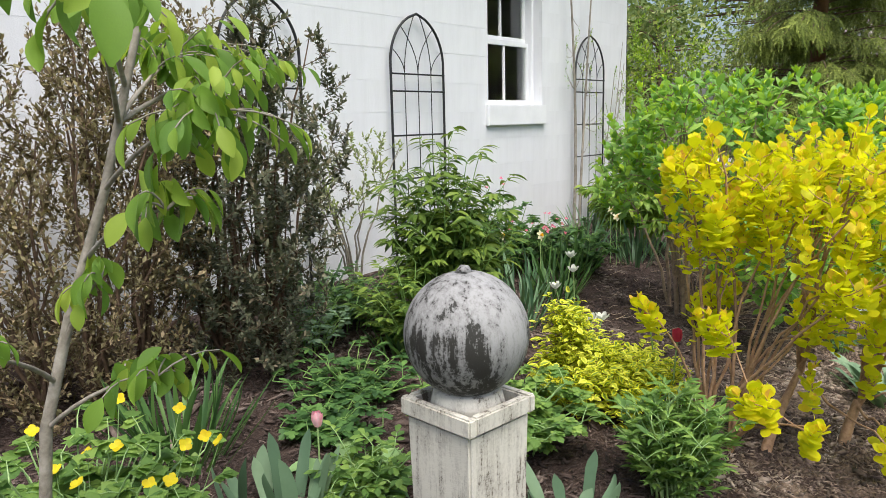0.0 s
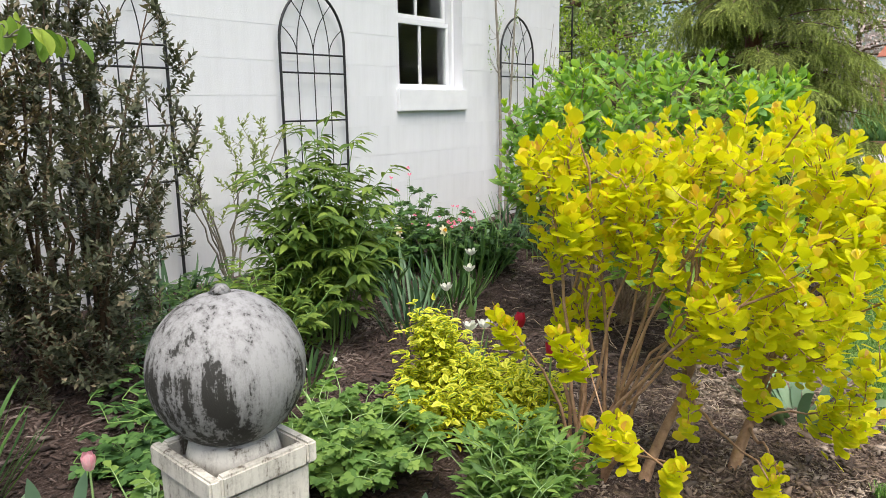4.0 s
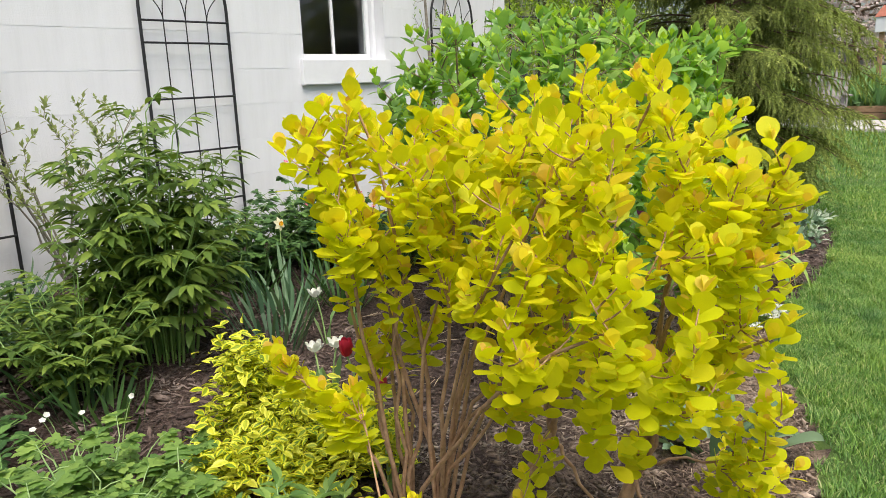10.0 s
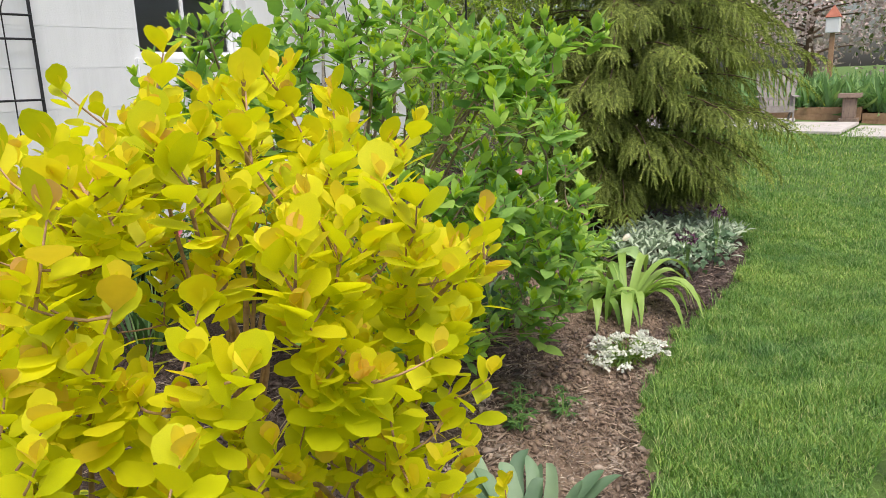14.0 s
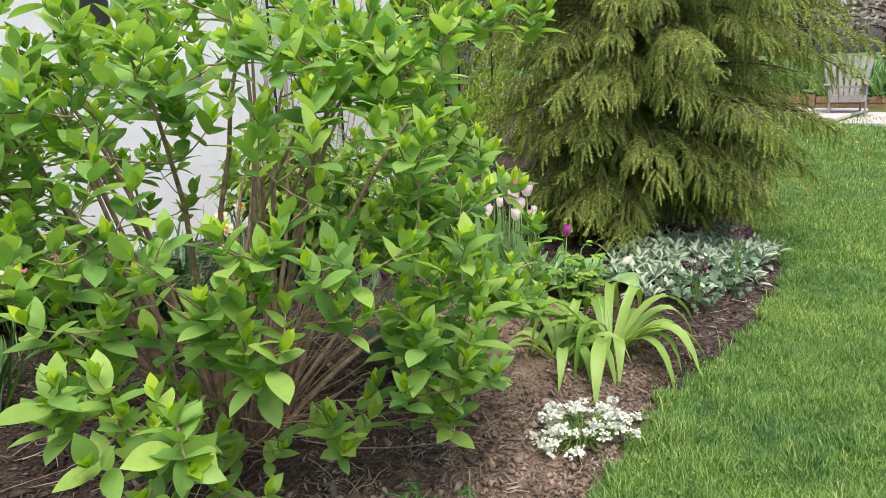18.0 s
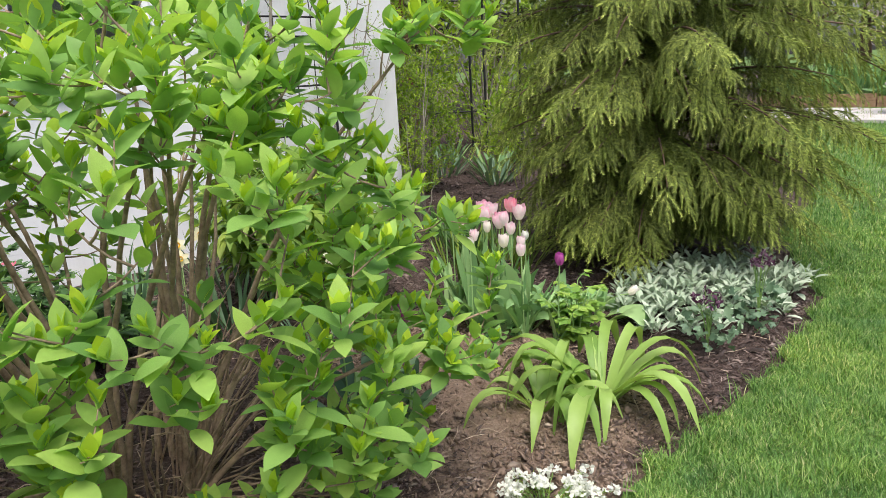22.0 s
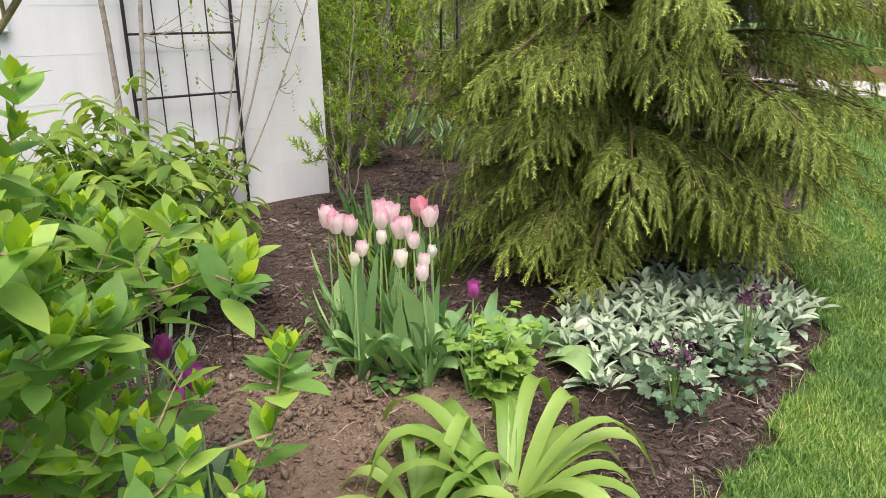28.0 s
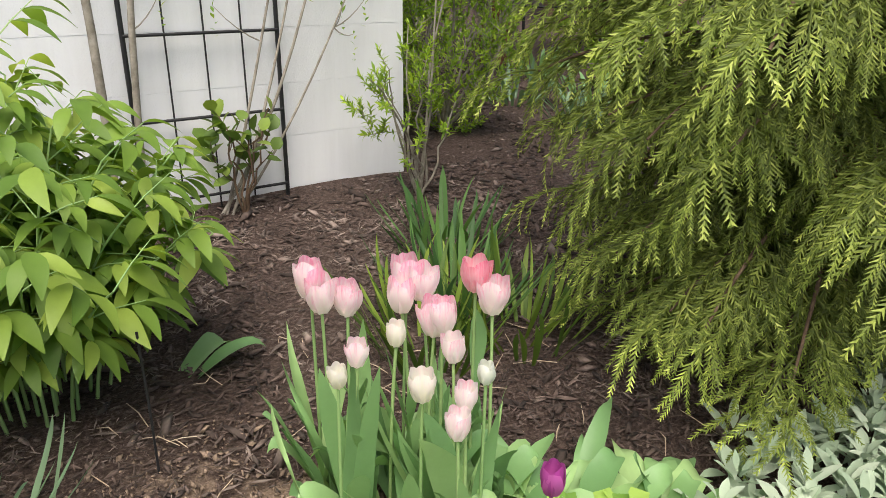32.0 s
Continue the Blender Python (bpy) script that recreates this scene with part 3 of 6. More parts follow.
clover_keep = on_lawn(clover_at[:, 0], clover_at[:, 1]) & (np.sin(clover_at[:, 0] * 5 + 1.3 * np.sin(clover_at[:, 1] * 6)) * np.sin(clover_at[:, 1] * 7 + 2) > 0.25)
clover_at = clover_at[clover_keep]
clover_at = np.repeat(np.c_[clover_at, ground_z(clover_at[:, 0], clover_at[:, 1]) + rng.uniform(0.012, 0.03, len(clover_at))], 3, axis=0)
turn = np.repeat(rng.uniform(0, 6.28, len(clover_at) // 3), 3) + np.tile([0, 2.09, 4.19], len(clover_at) // 3)
clover_geo = scatter(leaf_geo("round", 2, 0.15, 0.15, 0.85), clover_at, np.stack([np.cos(turn), np.sin(turn), 0.25 + 0 * turn], -1), np.tile([0, 0, 1.0], (len(turn), 1)), rng.uniform(0.006, 0.011, len(turn)))
tagged(new("clover", np_mesh("clover", *clover_geo, FERN_LEAF)), "patches of small clover leaves in the lawn", "clover", kind="stuff")


def chips(n, x0, x1, y0, y1, keep, size, flat, ups=0.5):
    x, y = rng.uniform(x0, x1, n), rng.uniform(y0, y1, n)
    k = keep(x, y)
    x, y = x[k], y[k]
    n = len(x)
    v = np.array([[-.5, 0, 0], [-.3, .5, .1], [.5, 0.1, 0], [.25, -.5, 0], [0.05, 0, .5], [0, 0, -.4]], float) * np.array([1.0, 0.35, flat])
    f = np.array([[0, 3, 4], [3, 2, 4], [2, 1, 4], [1, 0, 4], [3, 0, 5], [2, 3, 5], [1, 2, 5], [0, 1, 5]])
    d = rng.normal(size=(n, 3)) * np.array([1, 1, 0.25])
    u = np.array([[0, 0, 1.0]]) + rng.normal(size=(n, 3)) * ups
    s = size * rng.lognormal(0, 0.5, n)
    return scatter((v[:, [1, 0, 2]], f), np.stack([x, y, ground_z(x, y) + 0.25 * s * flat], -1), d, u, s)


old_mulch = lambda x, y: np.exp(-(((x + 2.7) / 1.75) ** 2 + ((y + 2.95) / 0.72) ** 2) ** 3) > rng.random(len(x))
in_bed = lambda x, y: (y > edge_y(x) + 0.02) & (y < -0.02)
bare = lambda x, y: np.exp(-(((x + 0.92) / 0.68) ** 2 + ((y + 2.05) / 0.74) ** 2) ** 2)
mulch_geo = join([
    chips(26000, -3.6, 1.6, -3.4, -0.03, lambda x, y: in_bed(x, y) & ~old_mulch(x, y) & (bare(x, y) < rng.random(len(x)) * 0.9), 0.026, 0.28),
    chips(11000, -6.2, -3.0, -3.2, -0.2, lambda x, y: in_bed(x, y) & ~old_mulch(x, y), 0.030, 0.28),
    chips(7000, 0.6, 3.0, -2.4, 2.5, lambda x, y: y > edge_y(x) + 0.03, 0.026, 0.3)])
tagged(new("bark_mulch", np_mesh("bark_mulch", *mulch_geo, CHIP, False)), "shredded dark brown bark mulch over the bed", "mulch", kind="stuff")
old_geo = chips(26000, -4.6, -0.8, -3.5, -2.0, lambda x, y: in_bed(x, y) & old_mulch(x, y), 0.017, 0.5)
tagged(new("greyed_mulch", np_mesh("greyed_mulch", *old_geo, CHIP_OLD, False)), "older bark mulch greyed by weather near the lawn's edge", "mulch", kind="stuff")


def shreds(n, x0, x1, y0, y1, keep, size):
    """Thin ridged splinters of bark."""
    x, y = rng.uniform(x0, x1, n), rng.uniform(y0, y1, n)
    k = keep(x, y)
    x, y = x[k], y[k]
    n = len(x)
    v = np.array([[0, -.5, 0], [.07, 0.1, 0], [0, .5, 0], [-.07, -.1, 0], [0, 0, .08]], float)
    f = np.array([[0, 1, 4], [1, 2, 4], [2, 3, 4], [3, 0, 4]])
    s = size * rng.lognormal(0, 0.45, n)
    return scatter((v, f), np.stack([x, y, ground_z(x, y) + 0.004 + rng.random(n) * 0.012], -1), rng.normal(size=(n, 3)) * np.array([1, 1, 0.22]), np.array([[0, 0, 1.0]]) + rng.normal(size=(n, 3)) * 0.35, s)


shred_geo = join([
    shreds(70000, -3.6, 1.4, -3.4, -0.3, lambda x, y: in_bed(x, y) & ~old_mulch(x, y) & (bare(x, y) < rng.random(len(x)) * 1.2), 0.022),
    shreds(16000, -6.0, -3.4, -3.3, -0.8, lambda x, y: in_bed(x, y) & ~old_mulch(x, y), 0.028)])
tagged(new("bark_shreds", np_mesh("bark_shreds", *shred_geo, CHIP, False)), "fine splinters of greyed bark strewn over the bed", "mulch", kind="stuff")
old_shreds = shreds(26000, -4.6, -0.8, -3.5, -2.0, lambda x, y: in_bed(x, y) & old_mulch(x, y), 0.022)
tagged(new("greyed_shreds", np_mesh("greyed_shreds", *old_shreds, CHIP_OLD, False)), "pale weathered splinters of bark near the lawn", "mulch", kind="stuff")
clod_geo = join([
    chips(23000, -2.0, 0.1, -2.8, -1.2, lambda x, y: in_bed(x, y) & (bare(x, y) > rng.random(len(x)) * 0.8), 0.008, 1.3, 1.0),
    chips(5200, -2.5, -1.0, -3.2, -2.45, lambda x, y: in_bed(x, y) & (rng.random(len(x)) < np.exp(-(((x + 1.7) / 0.75) ** 2 + ((y + 2.8) / 0.32) ** 2) ** 2)), 0.011, 1.2, 1.0),
    chips(300, -1.4, -0.2, -2.78, -1.7, lambda x, y: in_bed(x, y) & (bare(x, y) > rng.random(len(x)) * 0.8), 0.017, 1.6, 1.0)])
tagged(new("soil_clods", np_mesh("soil_clods", *clod_geo, CLOD, False)), "loose brown clods of dug soil", "soil", kind="stuff")

PAVING = plain_material("pale_paving", [(0.3, (0.42, 0.39, 0.37)), (0.7, (0.58, 0.54, 0.51))], 4, 0.85, 80, 0.3)
pave = tagged(new("pavement"), "pale concrete garden path across the lawn", "pavement", kind="structure")
for k in range(10):
    box("slab", (2.6, 1.18, 0.06), (11.6, -7.4 + 1.2 * k, float(ground_z(11.6, -7.4 + 1.2 * k)) + 0.01), PAVING, pave, 0.01)


# ---- the white block house ----
CORNER, WIN = 0.57, (-1.83, -1.04, 1.5, 2.55)


def house_wall():
    w = tagged(new("wall_south"), "white painted concrete block wall", "wall", kind="structure")
    bm = bmesh.new()
    for x0, x1, z0, z1 in ((-9, WIN[0], -0.2, 3.2), (WIN[1], CORNER - 0.012, -0.2, 3.2), (WIN[0], WIN[1], -0.2, WIN[2] - 0.0), (WIN[0], WIN[1], WIN[3], 3.2)):
        box_bm(bm, (x1 - x0, 0.2, z1 - z0), ((x0 + x1) / 2, 0.112, (z0 + z1) / 2))
    part("backing", bm, PAINT, w)
    return w


def block_mesh(x, z):
    """A block's face with worn edges, so that the bed joints show as fine lines."""
    bm = bmesh.new()
    box_bm(bm, (x, 0.03, z), (0, 0, 0))
    bmesh.ops.bevel(bm, geom=[e for e in bm.edges if abs((e.verts[0].co - e.verts[1].co).normalized().x) > 0.9], offset=0.0016, segments=2, affect="EDGES")
    me = bpy.data.meshes.new("block")
    bm.to_mesh(me)
    bm.free()
    me.materials.append(PAINT)
    return me


wall_south = house_wall()
others = tagged(new("wall_other"), "white painted walls that close the house", "wall", kind="structure")
box("wall_east", (0.2, 6.0, 3.4), (CORNER - 0.1 - 0.002, 3.214, 1.5), PAINT, others)
box("wall_west", (0.2, 6.0, 3.4), (-8.9, 3.214, 1.5), PAINT, others)
box("wall_north", (9.57, 0.2, 3.4), (-4.22, 6.32, 1.5), PAINT, others)
# Roof, ceiling and floor are added out of view to close the house.
ROOF = plain_material("roof_shingle", [(0.3, (0.08, 0.08, 0.085)), (0.7, (0.16, 0.16, 0.165))], 9, 0.9, 60, 0.5)
# The room's dimness is put into this dark colour.
DARKROOM = plain_material("shade_dark_plaster", [(0.3, (0.10, 0.095, 0.09)), (0.7, (0.16, 0.15, 0.14))], 3, 0.9)
tagged(box("ceiling", (9.1, 6.0, 0.1), (-4.2, 3.2, 3.1), DARKROOM), "plain ceiling added to the shed, room's dimness in its dark colour", "ceiling", kind="structure")
tagged(box("roof", (10.2, 7.0, 0.12), (-4.2, 3.25, 3.28), ROOF), "unseen dark shingled roof added to close the house over the white wall", "roof", kind="structure")
tagged(box("floor", (9.1, 6.0, 0.1), (-4.2, 3.2, 0.35), DARKROOM), "unseen floor added inside the shed, room's dimness in its dark colour", "floor", kind="structure")


def build_window():
    x0, x1, z0, z1 = WIN
    w = tagged(new("window_1"), "white wooden sash window with dark glass panes", "window", kind="structure")
    box("window_sill", (x1 - x0 + 0.06, 0.22, 0.165), ((x0 + x1) / 2 - 0.01, 0.075, z0 - 0.085), TRIM, w, 0.006)
    box("window_frame", (0.03, 0.10, z1 - z0), (x1 - 0.016, 0.135, (z0 + z1) / 2), TRIM, w, 0.003)
    box("window_frame", (0.03, 0.10, z1 - z0), (x0 + 0.016, 0.135, (z0 + z1) / 2), TRIM, w, 0.003)
    box("window_frame", (x1 - x0 - 0.07, 0.10, 0.03), ((x0 + x1) / 2, 0.135, z1 - 0.016), TRIM, w, 0.003)
    gm, t, n, l, b = nodes_of("window_glass")
    b.inputs["Roughness"].default_value, b.inputs["Transmission Weight"].default_value, b.inputs["Base Color"].default_value = 0.02, 1.0, (0.85, 0.88, 0.87, 1)
    zm = 2.02
    a, c = x0 + 0.034, x1 - 0.034
    for lo, hi, y in ((z0 + 0.002, zm - 0.002, 0.13), (zm + 0.002, z1 - 0.034, 0.162)):
        s = tagged(new("sash"))
        s.parent = w
        for nm, size, at in (("rail", (c - a, 0.03, 0.035), ((a + c) / 2, y, lo + 0.0185)), ("rail", (c - a, 0.03, 0.035), ((a + c) / 2, y, hi - 0.0185)),
                             ("stile", (0.034, 0.03, hi - lo - 0.074), (a + 0.017, y, (lo + hi) / 2)), ("stile", (0.034, 0.03, hi - lo - 0.074), (c - 0.017, y, (lo + hi) / 2)),
                             ("muntin", (0.02, 0.024, hi - lo - 0.074), ((a + c) / 2, y, (lo + hi) / 2))):
            box(nm, size, at, TRIM, s, 0.003)
        for px0, px1 in ((a + 0.035, (a + c) / 2 - 0.011), ((a + c) / 2 + 0.011, c - 0.035)):
            g = box("pane", (px1 - px0, 0.004, hi - lo - 0.076), ((px0 + px1) / 2, y, (lo + hi) / 2), gm, s, 0)
            g.visible_shadow = False


build_window()


# ---- iron trellises ----
def trellis(x_right, z_b, foot, label):
    w, y, sp = 0.543, -0.045, 0.295
    t = thing("garden_trellis", (x_right - w / 2, y, foot), label, "trellis", "arched trellises on the wall")
    za, spring, rise = z_b + 0.114, z_b + 0.180, 0.335
    c = (rise ** 2 - w ** 2 / 4) / w
    rad = w / 2 + c
    arc = lambda z: np.sqrt(rad ** 2 - (z - spring) ** 2) - c
    zs = np.linspace(spring, spring + rise, 12)
    at = lambda x, z: np.stack([x_right - w / 2 + x, np.full_like(z, y), z], -1)
    for s in (-1, 1):
        z = np.concatenate([np.linspace(foot - 0.05, spring, 6)[:-1], zs])
        x = np.concatenate([np.full(5, w / 2), arc(zs)])
        part_np("rail", tubes([(at(s * x, z), np.full(len(z), 0.0088))], 8), IRON, t)
    for z in (za, z_b, z_b - sp, z_b - 2 * sp, z_b - 3 * sp, z_b - 4 * sp):
        if z > foot:
            xs = np.linspace(-w / 2, w / 2, 3)
            part_np("rung", tubes([(at(xs, np.full(3, z)) + np.array([0, -0.008, 0]), np.full(3, 0.0058))], 6), IRON, t)
    for k in (-1, 0, 1):
        z = np.linspace(foot - 0.02, za, 4)
        part_np("upright", tubes([(at(np.full(4, k * w / 4), z), np.full(4, 0.0034))], 6), IRON, t)
        for s in (-1, 1):
            z = np.linspace(za, spring + rise, 24)
            x = k * w / 4 + s * (1.7 if k == 0 else 4.4 if s == k else 0.72) * (z - za) ** 2
            ok = np.abs(x) <= np.where(z > spring, arc(np.maximum(z, spring)), w / 2) + 0.004
            n = int(np.argmin(ok)) if not ok.all() else len(ok)
            if n > 3:
                part_np("tracery", tubes([(at(x[:n], z[:n]), np.full(n, 0.0034))], 6), IRON, t)
    return t


trellis(-3.742, 1.583, 0.33, "black iron arched trellis half hidden by a dark shrub")
trellis(-2.435, 1.583, 0.34, "black iron arched trellis behind tall peony foliage")
trellis(0.0, 1.612, 0.34, "black iron arched trellis by the wall's corner with a climber")


# ---- stone ball on its pedestal ----
def stone_ball():
    c = (-5.088, -2.292, 0.818)
    p = thing("pedestal", (c[0], c[1], 0.162), "square pale stone pedestal with a raised rim, streaked and stained", "pedestal", rz=-6)
    bm = bmesh.new()
    box_bm(bm, (0.235, 0.235, 0.45), (0, 0, 0.205), 0.006)
    for v in bm.verts:
        k = 0.93 + 0.07 * v.co.z / 0.43
        v.co.x *= k
        v.co.y *= k
    part("shaft", bm, PLINTH, p)
    for k in range(4):
        a = k * math.pi / 2
        r = 0.117
        box("rim", (0.262, 0.026, 0.05), (r * math.cos(a), r * math.sin(a), 0.457), PLINTH, p, 0.005, rz=90 + 90 * k) if k % 2 == 0 else box("rim", (0.206, 0.026, 0.05), (r * math.cos(a), r * math.sin(a), 0.457), PLINTH, p, 0.005, rz=90 + 90 * k)
    box("tray", (0.20, 0.20, 0.012), (0, 0, 0.439), BALL, p, 0.003)
    b = thing("stone_ball", (c[0], c[1], 0.609), "weathered grey cast stone ball with black algae, darker low on one side, on a square pedestal", "garden ornament", rz=75)
    bm = bmesh.new()
    bmesh.ops.create_uvsphere(bm, u_segments=64, v_segments=40, radius=0.168, matrix=pose(0, 0, 0.209))
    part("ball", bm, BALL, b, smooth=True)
    bm = bmesh.new()
    bmesh.ops.create_cone(bm, cap_ends=True, segments=40, radius1=0.106, radius2=0.092, depth=0.055, matrix=pose(0, 0, 0.0275))
    part("foot", bm, PLINTH, b, "stained round stone foot", True)
    bm = bmesh.new()
    bmesh.ops.create_cone(bm, cap_ends=True, segments=16, radius1=0.026, radius2=0.011, depth=0.020, matrix=pose(0.004, 0, 0.382, 8, 4))
    part("knob", bm, BALL, b, "small broken stone knob", True)


stone_ball()


# ---- shrubs ----
def gz(x, y):
    return float(ground_z(x, y))


def shrub(name, label, category, base, tips, geo, leaf_mat, stem_mat, per_tip, size, reach, bases=None, limbs=10, r0=0.012, r1=0.002, spread=1.0, lift=0.25, singles=0, near=None, tip_mat=None, tip_geo=None, tip_n=3, arch=0.35, wobble=0.03, group="", rise=0.0, forks=(), paired=False, tip_size=0.62):
    ob = thing(name, (base[0], base[1], gz(*base[:2])), label, category, group)
    bs = np.array([[x, y, gz(x, y) - 0.02] for x, y in (bases or [base[:2]])])
    for p0, p1, p2, ra, rb in forks:
        part_np("trunk", tubes([(bezier(p0, p1, p2, 8), np.linspace(ra, rb, 8))], 9), stem_mat, ob)
        bs = np.concatenate([bs, [np.asarray(p2) - np.array([0, 0, 0.03])] * 3])
    limb_paths, twigs, way = grow(bs, tips, r0, r1, limbs, arch, wobble)
    way = way + np.array([0, 0, rise])
    way /= np.linalg.norm(way, axis=1)[:, None]
    for lp in limb_paths:
        part_np("stem", tubes([lp], 6), stem_mat, ob)
    part_np("branchwork", twigs, stem_mat, ob, kind="stuff")
    at, dirs, ups = whorls(tips, way, per_tip, reach, spread, lift, paired)
    sz = size * rng.uniform(0.65, 1.25, len(at))
    if paired:
        sz *= np.tile(np.linspace(1.15, 0.8, per_tip), len(tips))
    if singles:
        order = np.argsort((at @ np.asarray(near, float)))
        one, rest = order[:singles], order[singles:]
        pieces_of("leaf", np_mesh("leaf", *geo, leaf_mat), ob, at[one], dirs[one], ups[one], sz[one])
    else:
        rest = np.arange(len(at))
    if len(rest):
        part_np("foliage", scatter(geo, at[rest], dirs[rest], ups[rest], sz[rest]), leaf_mat, ob, kind="stuff")
    if tip_mat:
        n = len(tips)
        a2, d2, u2 = whorls(tips + way * 0.01, way, tip_n, 0.005, 0.35, 0.5)
        part_np("shoot_foliage", scatter(tip_geo or geo, a2, d2, u2, size * tip_size * rng.uniform(0.6, 1.1, len(a2))), tip_mat, ob, "young shoot leaves", kind="stuff")
    return ob


OVAL, ROUND, LANCE, OBOV = leaf_geo("pointed", 8, 0.10, 0.16, 0.50), leaf_geo("petiole", 5, 0.05, 0.06, 0.80), leaf_geo("lance", 4, 0.18, 0.3, 0.30), leaf_geo("obovate", 3, 0.1, 0.1, 0.5)
SMALL = leaf_geo("oval", 2, 0.15, 0.15, 0.5)

# golden smoke bush: two clumps of bare tan stems and one crown
gold_tips = np.concatenate([
    in_ball(260, (-3.66, -2.96, 1.05), (0.42, 0.45, 0.32), 0.45, -0.6),
    in_ball(52, (-3.98, -3.10, 0.90), (0.17, 0.25, 0.20), 0.4),
    in_ball(34, (-3.60, -3.26, 0.94), (0.20, 0.15, 0.25), 0.4),
    in_ball(92, (-3.92, -2.52, 1.10), (0.23, 0.20, 0.25), 0.4),
    in_ball(6, (-4.08, -2.34, 0.68), (0.06, 0.05, 0.05), 0.4),
    in_ball(8, (-4.17, -2.63, 0.70), (0.07, 0.06, 0.06), 0.4),
    in_ball(9, (-4.20, -2.78, 0.46), (0.09, 0.08, 0.04), 0.4),
    in_ball(4, (-4.15, -2.98, 0.38), (0.05, 0.04, 0.03), 0.4),
    in_ball(12, (-3.84, -2.54, 0.68), (0.14, 0.10, 0.08), 0.4),
    in_ball(18, (-3.36, -3.24, 0.52), (0.12, 0.12, 0.18), 0.4),
    in_ball(42, (-3.62, -2.98, 0.66), (0.34, 0.30, 0.12), 0.3),
    in_ball(6, (-3.66, -3.00, 0.40), (0.30, 0.25, 0.08), 0.3),
    in_ball(5, (-3.70, -3.10, 0.22), (0.14, 0.10, 0.05), 0.3),
    in_ball(14, (-3.26, -3.22, 0.26), (0.20, 0.12, 0.08), 0.3)])
shrub("smoke_bush", "golden smoke bush, round yellow leaves flushed orange on bare tan stems", "shrub", (-3.55, -2.7), gold_tips, ROUND, GOLD_LEAF, BARK, 8, 0.047, 0.11,
      bases=[(-3.84, -2.50), (-3.78, -2.47), (-3.80, -2.58)], forks=[((-3.72, -2.69, 0.04), (-3.64, -2.69, 0.15), (-3.46, -2.74, 0.34), 0.023, 0.013), ((-3.37, -2.90, 0.0), (-3.35, -2.90, 0.08), (-3.29, -2.93, 0.20), 0.026, 0.018)],
      limbs=52, r0=0.0075, r1=0.0018, singles=290, near=(0.3, 1, -0.2), tip_mat=GOLD_TIP, tip_n=3, lift=0.0, arch=0.2, rise=1.0, spread=1.15, tip_size=0.72)

# big leafy shrub in fresh green: a hollow dome of whorls on bare branching stems
dome = in_ball(350, (-2.24, -2.06, 1.02), (0.70, 0.84, 0.60), 0.70, -0.42)
dome = dome[~((dome[:, 0] > -2.0) & (dome[:, 2] > 1.02) & (dome[:, 2] < 1.50) & (rng.random(len(dome)) < 0.5))]
green_tips = np.concatenate([
    dome,
    in_ball(50, (-2.34, -2.45, 1.34), (0.40, 0.36, 0.22), 0.3),
    in_ball(80, (-1.60, -2.20, 0.82), (0.34, 0.42, 0.24), 0.35),
    in_ball(9, (-1.58, -2.60, 1.47), (0.20, 0.10, 0.06), 0.3),
    in_ball(60, (-2.72, -2.42, 0.70), (0.28, 0.40, 0.26), 0.4),
    in_ball(8, (-1.72, -2.36, 0.42), (0.20, 0.14, 0.08), 0.3),
    in_ball(8, (-2.22, -2.48, 0.42), (0.30, 0.10, 0.10), 0.3),
    in_ball(26, (-2.12, -2.75, 0.72), (0.22, 0.14, 0.22), 0.3),
    in_ball(16, (-1.95, -2.62, 0.46), (0.24, 0.14, 0.14), 0.3),
    in_ball(14, (-1.56, -2.62, 0.66), (0.16, 0.10, 0.12), 0.3),
    in_ball(12, (-2.05, -2.62, 1.42), (0.20, 0.14, 0.12), 0.3),
    in_ball(3, (-1.38, -2.54, 0.79), (0.04, 0.04, 0.03), 0.3),
    in_ball(66, (-2.76, -1.92, 1.28), (0.24, 0.40, 0.34), 0.35),
    in_ball(7, (-2.60, -2.40, 0.36), (0.30, 0.20, 0.06), 0.3)])
hydrangea = shrub("hydrangea", "large panicle hydrangea bush with fresh green pointed leaves", "shrub", (-2.18, -1.8), green_tips, OVAL, HYD_LEAF, BARK_TAN, 6, 0.079, 0.06,
      bases=[(-2.18 + 0.17 * math.cos(a), -1.84 + 0.17 * math.sin(a)) for a in range(10)], limbs=34, r0=0.012, r1=0.0021, singles=290, near=(-0.1, 1, 0), tip_mat=HYD_TIP, tip_n=4, lift=0.25, spread=1.25, arch=0.22, rise=0.8, paired=True)

bare = []
for k in range(90):
    a, r = rng.uniform(-2.9, 0.6), rng.uniform(0.3, 0.95)
    b = np.array([-2.18 + 0.15 * math.cos(a), -1.84 + 0.15 * math.sin(a), 0.15])
    e = np.array([-2.18 + r * math.cos(a), -1.84 + r * math.sin(a), 0.0])
    e[2] = gz(e[0], e[1]) + rng.uniform(0.04, 0.75)
    p = bezier(b, b + (e - b) * np.array([0.35, 0.35, 0.75]) + rng.normal(size=3) * 0.05, e, 7) + np.concatenate([np.zeros((1, 3)), rng.normal(size=(6, 3)) * 0.008])
    bare.append((p, np.linspace(0.0042, 0.0012, 7)))
part_np("bare_shoot_work", tubes(bare, 5), BARK_TAN, hydrangea, "thin bare tan shoots", kind="stuff")

